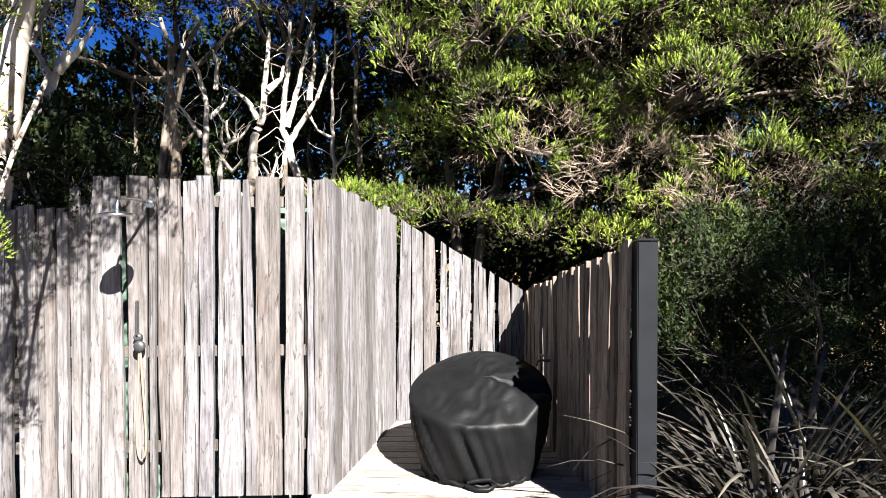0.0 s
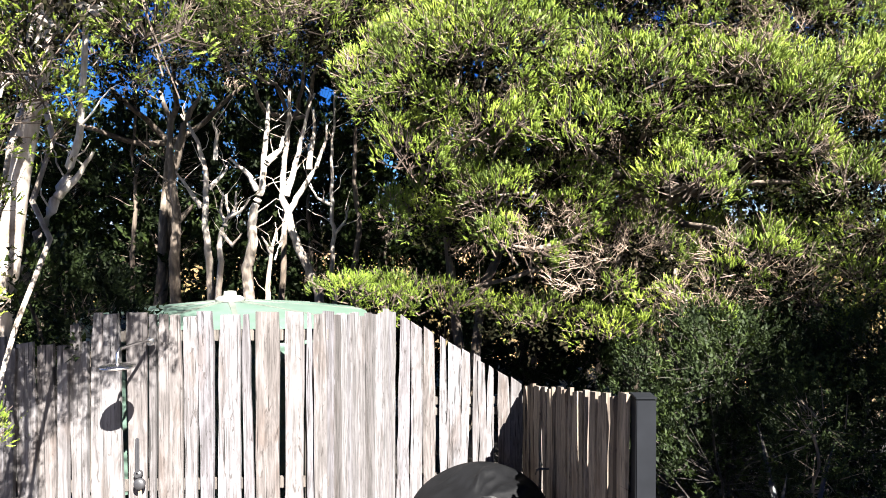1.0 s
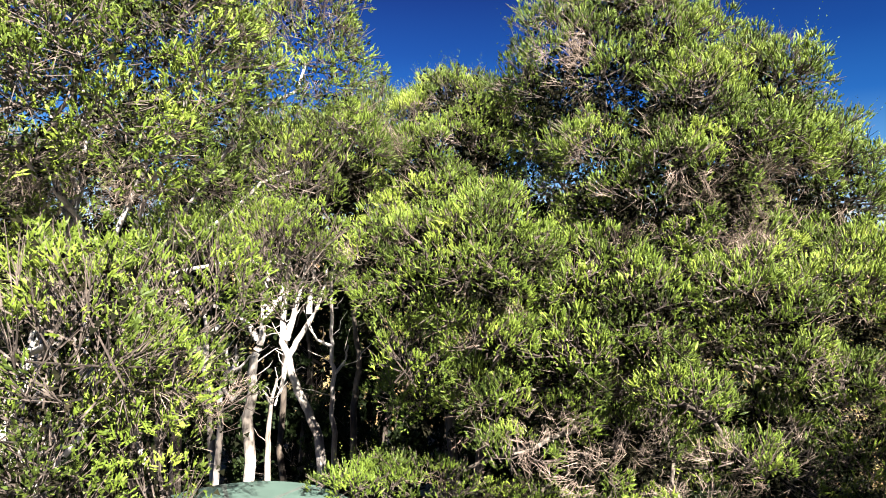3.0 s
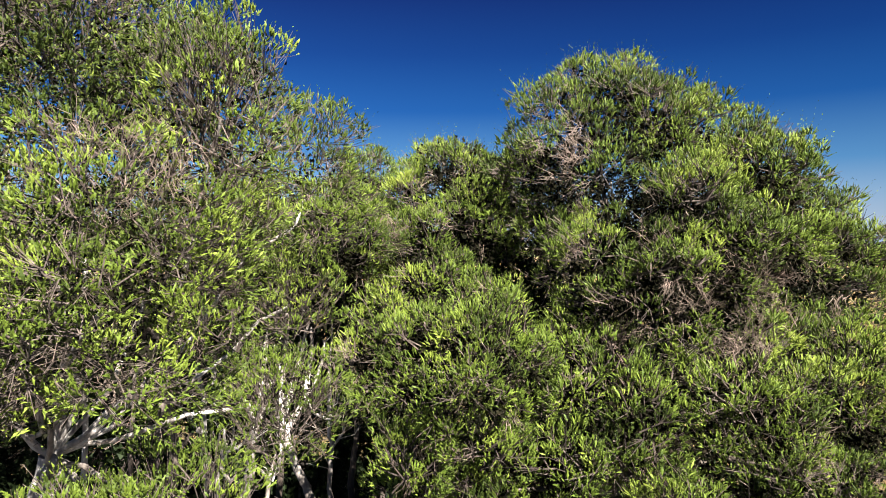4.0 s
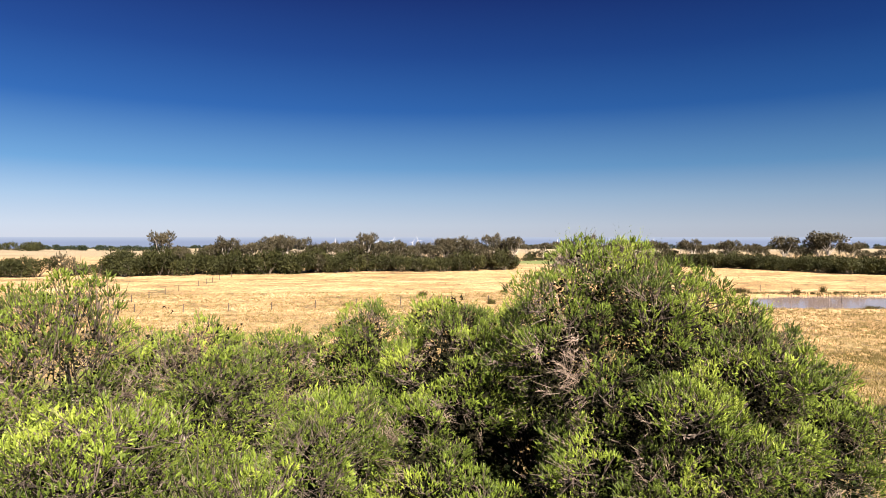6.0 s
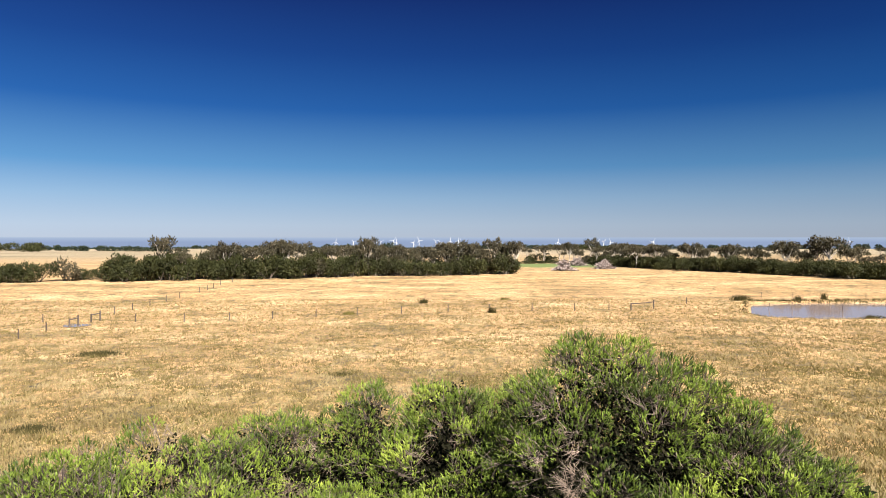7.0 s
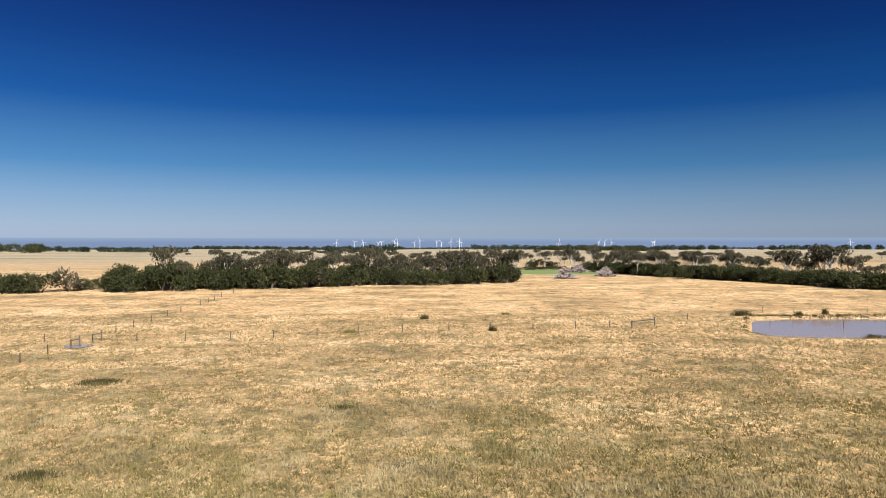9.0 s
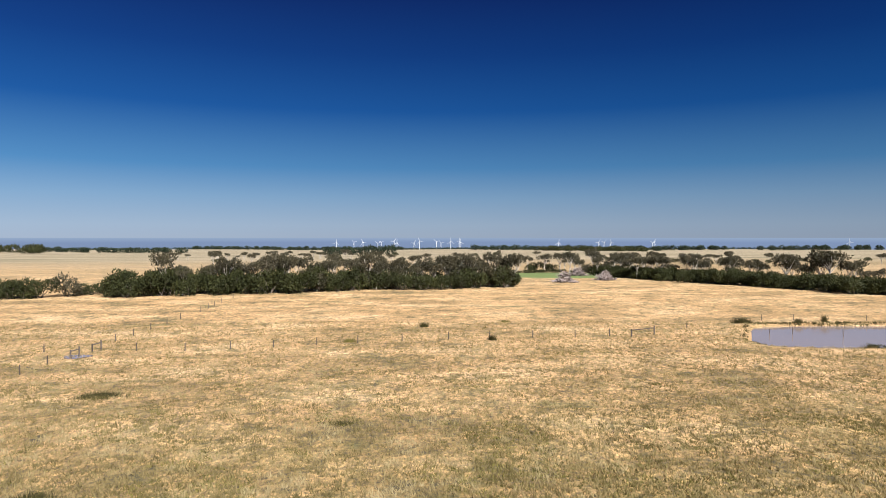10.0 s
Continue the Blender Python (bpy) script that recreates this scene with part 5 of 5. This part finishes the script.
for x, y, h, lean in ((54.0, 103, 1.0, 8), (58.0, 103, 1.1, 0), (64.5, 100, 1.2, -4), (60.0, 117, 1.6, 3), (66.0, 117, 1.5, 0), (79, 116, 1.4, 0)):
    st = thing("pond_stake", "thin dark stake standing at the pond", "stake", "stakes at the pond", (x, y, -2.6))
    v, f = sweep([(0, 0, -0.3), (0.02 * lean, 0, h * 0.5), (0.035 * lean, 0, h + 0.7)], [0.06, 0.055, 0.05], 6)
    mesh_object("shaft", v, f, POST_OLD, st, True)


# ---- distant trees ----
def clump_leaves(rng, blobs, gap, leaf, per):
    places, ways = scatter(rng, blobs, gap)
    n = len(places) * per
    p = np.repeat(places, per, 0) + rng.normal(0, gap * 0.4, (n, 3))
    d = np.repeat(ways, per, 0) * 0.6 + rng.normal(0, 0.5, (n, 3)) + [0, 0, 0.4]
    d /= np.linalg.norm(d, axis=1)[:, None]
    s = np.cross(d, np.repeat(ways, per, 0) + [0.1, -0.3, 0.3] + rng.normal(0, 0.45, (n, 3)))
    s /= np.linalg.norm(s, axis=1)[:, None]
    size = leaf * (0.6 + 0.8 * rng.random((n, 1)))
    v = np.stack([p + s * size * 0.34, p + d * size, p - s * size * 0.34], 1).reshape(-1, 3)
    return v, np.arange(n * 3).reshape(-1, 3)


def far_bush(seed, mat, label):
    rng = np.random.default_rng(seed)
    ob = thing("bush", label, "bush", "bushes along the pasture", (0, 0, -50))
    blobs = [(rng.normal(0, 1.3), rng.normal(0, 0.9), rng.uniform(1.0, 2.8), rng.uniform(1.3, 2.0), rng.uniform(1.2, 1.8), rng.uniform(1.1, 1.7)) for _ in range(5)]
    v, f = clump_leaves(rng, blobs, 0.60, 0.36, 6)
    tagged(mesh_object("crown", v, f, mat, ob), kind="stuff")
    v, f = join([sweep(bend(rng, (0, 0, -0.3), b[:3], 5, 0.2), np.linspace(0.14, 0.04, 5), 5) for b in blobs])
    mesh_object("trunk", v, f, BARK_GREY, ob, True)
    return ob


def gum(seed, label, mat=None, tall=8.0):
    rng = np.random.default_rng(seed)
    ob = thing("gum_tree", label, "tree", "gum trees behind the bushes", (0, 0, -50))
    fork = np.array([rng.normal(0, 0.3), rng.normal(0, 0.3), tall * 0.42])
    v, f = sweep(bend(rng, (0, 0, -0.4), fork, 6, 0.15), np.linspace(0.26, 0.18, 6), 7)
    mesh_object("trunk", v, f, BARK_WHITE, ob, True)
    blobs = []
    for k in range(6):
        a = k * 1.05 + rng.uniform(-0.4, 0.4)
        r = tall * rng.uniform(0.14, 0.34)
        blobs.append((fork[0] + r * math.cos(a), fork[1] + r * math.sin(a), tall * rng.uniform(0.74, 0.92), tall * 0.17, tall * 0.17, tall * 0.10))
    for b in blobs:
        v, f = sweep(bend(rng, fork, b[:3], 6, 0.2), np.linspace(0.14, 0.04, 6), 5)
        mesh_object("limb", v, f, BARK_WHITE, ob, True)
    v, f = clump_leaves(rng, blobs, 0.60, 0.40, 6)
    tagged(mesh_object("crown", v, f, mat or LEAF_GUM, ob), kind="stuff")
    return ob


def put(source, rng, x, y, s=1.0, tall=1.0, label=""):
    """A copy of a distant tree standing on the ground."""
    m = pose(x, y, float(ground_z(x, y)) - 0.1, 0, 0, rng.uniform(0, 360)) @ Matrix.Diagonal((s, s, s * tall, 1))
    return tagged(copy_thing(source, m), label)


rng = np.random.default_rng(80)
bushes = [far_bush(81 + k, LEAF_FAR, "dense dark green coastal bush on the pasture's edge") for k in range(4)]
grey_bush = far_bush(88, LEAF_GUM, "rounded grey-leaved coastal tree with dry twigs")
gums = [gum(91 + k, "open-crowned gum tree with pale bare trunk") for k in range(4)]
greys = [gum(97 + k, "low grey half-bare gum tree", LEAF_GUM, 6.0) for k in range(2)]

# the belt beyond the pasture: dark bushes in front, gums behind
for k in range(80):
    t = k / 79
    put(grey_bush if k % 4 == 1 and t > 0.42 else bushes[k % 4], rng, -86 + 110 * t + rng.normal(0, 1), 167 + 33 * t + rng.normal(0, 2.5), rng.uniform(0.95, 1.45), rng.uniform(0.85, 1.2) * (1.2 if t < 0.35 else 1.08))
for k in range(56):
    t = k / 55
    put((gums + greys)[k % 6], rng, -76 + 100 * t + rng.normal(0, 2), 172 + 31 * t + rng.normal(0, 2.5), rng.uniform(0.62, 1.0), rng.uniform(1.1, 1.5))
for x, y, s in ((-2, 196, 1.15), (2.5, 199, 1.3), (6, 196, 1.1), (-12, 195, 0.95), (-6, 197, 1.0), (11, 198, 1.0)):
    put(greys[int(x) % 2], rng, x, y, s * 1.15, 1.05)
# bushes on the far side of the corner
for k in range(6):
    put(bushes[k % 4], rng, -116 + 2.9 * k, 160 + rng.normal(0, 1.5), 1.15, 1.05)
put(grey_bush, rng, -97.5, 166, 1.25, 1.15)
for k in range(4):
    put(bushes[k % 4], rng, -97 + 3.0 * k, 172 + rng.normal(0, 1), 0.8, 0.9)
# the belt behind the pond
for k in range(80):
    t = k / 79
    put(bushes[k % 4], rng, 66 + 58 * t + rng.normal(0, 1), 256 - 92 * t + rng.normal(0, 3), rng.uniform(1.0, 1.3), rng.uniform(0.85, 1.05))
for k in range(30):
    t = k / 29
    put((gums + greys)[k % 6], rng, 58 + 72 * t + rng.normal(0, 2), 266 - 88 * t + rng.normal(0, 4), rng.uniform(0.65, 1.0), rng.uniform(1.1, 1.5))
for x, y, s in ((118.6, 190, 1.45), (109, 196, 1.25), (125.5, 190, 1.05), (98, 214, 1.1), (74, 236, 1.0), (82, 231, 1.1)):
    put(gums[int(x) % 4], rng, x, y, s, 1.0)
# green flat and scrub between the two belts
for k in range(14):
    put(bushes[k % 4], rng, 24 + 3.6 * k + rng.normal(0, 1), 282 + rng.normal(0, 5), 0.75, 0.5)
for k in range(30):
    t = k / 29
    put((bushes + gums + [grey_bush])[k % 9], rng, 46 + 66 * t + rng.normal(0, 2), 312 - 95 * t + rng.normal(0, 5), rng.uniform(0.8, 1.15), rng.uniform(0.75, 1.0))
put(bushes[1], rng, 62.0, 88.5, 0.36, 0.75, "dark round bush at the pond's edge")

# pile of cut branches
for x, y, s in ((43.6, 218, 1.35), (60, 227, 1.25), (57, 258, 1.2)):
    prng = np.random.default_rng(int(x))
    pile = thing("branch_pile", "heap of bleached cut branches in the pasture", "wood pile", "branch heaps", (x, y, float(ground_z(x, y))))
    p = prng.normal(0, 1, (420, 3)) * [1.15 * s, 0.9 * s, 0.1] + [0, 0, 0.2]
    p[:, 2] += 2.7 * s * np.exp(-(p[:, 0] / (1.8 * s)) ** 2 - (p[:, 1] / (1.5 * s)) ** 2) * prng.random(420)
    q = p + prng.normal(0, 0.7, (420, 3)) * [1, 1, 0.5]
    q[:, 2] = np.abs(q[:, 2])
    v, f = sticks(p, q, 0.17, 0.09)
    tagged(mesh_object("brushwood", v, f, WOODPILE, pile), kind="stuff")

# scattered trees and woods far off
for k in range(34):
    y = rng.uniform(240, 460)
    put((gums + greys)[k % 6], rng, y * rng.uniform(-0.36, 0.06), y, rng.uniform(0.55, 0.9), rng.uniform(0.9, 1.2))
for k in range(30):
    y = rng.uniform(300, 480)
    put((gums + greys)[k % 6], rng, y * rng.uniform(0.12, 0.50), y, rng.uniform(0.6, 0.95), rng.uniform(0.9, 1.2))
for k in range(34):
    put((gums + greys)[k % 6], rng, -235 + 4.6 * k + rng.normal(0, 3), 610 + rng.normal(0, 25), rng.uniform(0.8, 1.2), 0.9)
for k in range(30):
    put((gums + bushes)[k % 8], rng, 110 + 7.5 * k + rng.normal(0, 3), 430 + rng.normal(0, 20), rng.uniform(0.7, 1.0), 0.8)
for k in range(16):
    y = rng.uniform(350, 900)
    put((gums + bushes)[k % 8], rng, y * rng.uniform(-0.42, 0.6), y, rng.uniform(0.7, 1.1), 0.9)


def wood(seed, x0, x1, y, height, depth, mat, label, grain=0.2):
    """A far wood: one uneven mass of leafy clumps."""
    rng = np.random.default_rng(seed)
    n = max(3, int(abs(x1 - x0) / (height * 0.9)))
    blobs = []
    for k in range(n):
        x = x0 + (x1 - x0) * (k + 0.5) / n + rng.normal(0, height * 0.15)
        yy = y + rng.normal(0, depth)
        h = height * rng.uniform(0.7, 1.1)
        blobs.append((x, yy, float(ground_z(x, yy)) + h * 0.45, height * 0.8, height * 0.6, h * 0.6))
    v, f = clump_leaves(rng, blobs, height * grain, height * grain * 0.9, 4)
    tagged(mesh_object("distant_wood", v, f, mat), label, "wood", kind="stuff")


wood(111, -150, -66, 1010, 13, 6, LEAF_PINE, "compact dark pine wood on a far paddock")
wood(112, -176, -156, 1000, 11, 4, LEAF_PINE, "small round dark pine clump on a far paddock")
wood(113, -1100, -930, 1500, 17, 20, LEAF_FAR, "low dark wood on the skyline")
wood(114, -1000, -660, 1620, 12, 20, LEAF_PINE, "long dark windbreak on the skyline")
wood(115, -880, -850, 1350, 13, 5, LEAF_FAR, "small clump of trees in a far paddock")
wood(116, 140, 900, 2600, 18, 60, LEAF_PINE, "thin dark line of woods along the far coast")
wood(117, 1400, 2100, 2700, 18, 60, LEAF_PINE, "dark wooded rise along the far coast")
wood(118, -1400, -200, 3600, 18, 60, LEAF_PINE, "thin dark line of far woods")
wood(119, 300, 640, 1900, 13, 30, LEAF_FAR, "far windbreak of dark trees")
wood(120, 900, 1500, 3300, 22, 60, LEAF_PINE, "far dark windbreak under the skyline")


wood(121, -300, 2600, 3900, 9, 40, LEAF_PINE, "long thin dark line of land and woods under the sea", 0.5)
wood(122, -2400, -700, 3700, 9, 40, LEAF_PINE, "long dark line of far woods", 0.5)


def turbine(seed, x, y, hub, blade):
    rng = np.random.default_rng(seed)
    z = float(ground_z(x, y))
    ob = thing("wind_turbine", "white three-bladed wind turbine on the far plain", "wind turbine", "wind farm", (x, y, z), rng.uniform(-30, 30))
    v, f = sweep([(0, 0, -2), (0, 0, hub * 0.5), (0, 0, hub)], [1.3, 1.1, 0.9], 10)
    mesh_object("tower", v, f, TURBINE, ob, True)
    nacelle = part("nacelle", box(bmesh.new(), (-1.6, -3, hub - 1.4), (1.6, 6, hub + 1.8), 0.5), TURBINE, ob)
    turn = rng.uniform(0, 120)
    for k in range(3):
        a = radians(turn + 120 * k)
        out = np.array([math.sin(a), 0, math.cos(a)])
        v, f = sweep([np.array([0, -4, hub]) + out * r for r in (0.5, blade * 0.25, blade * 0.6, blade)], [0.6, 0.8, 0.55, 0.25], 6)
        mesh_object("blade", v, f, TURBINE, nacelle, True)
    return ob


for k, px in enumerate((-188, -157, -141, -115, -109, -86, -81, -51, -41, -11, -3, 14, 29, 32, 205, 276, 286, 298, 372, 375, 724)):
    y = 4000 + 300 * math.sin(k * 2.1)
    turbine(130 + k, px / 1120 * y + y * 0.0066, y, 46 + 5 * math.sin(k * 1.7), 24)
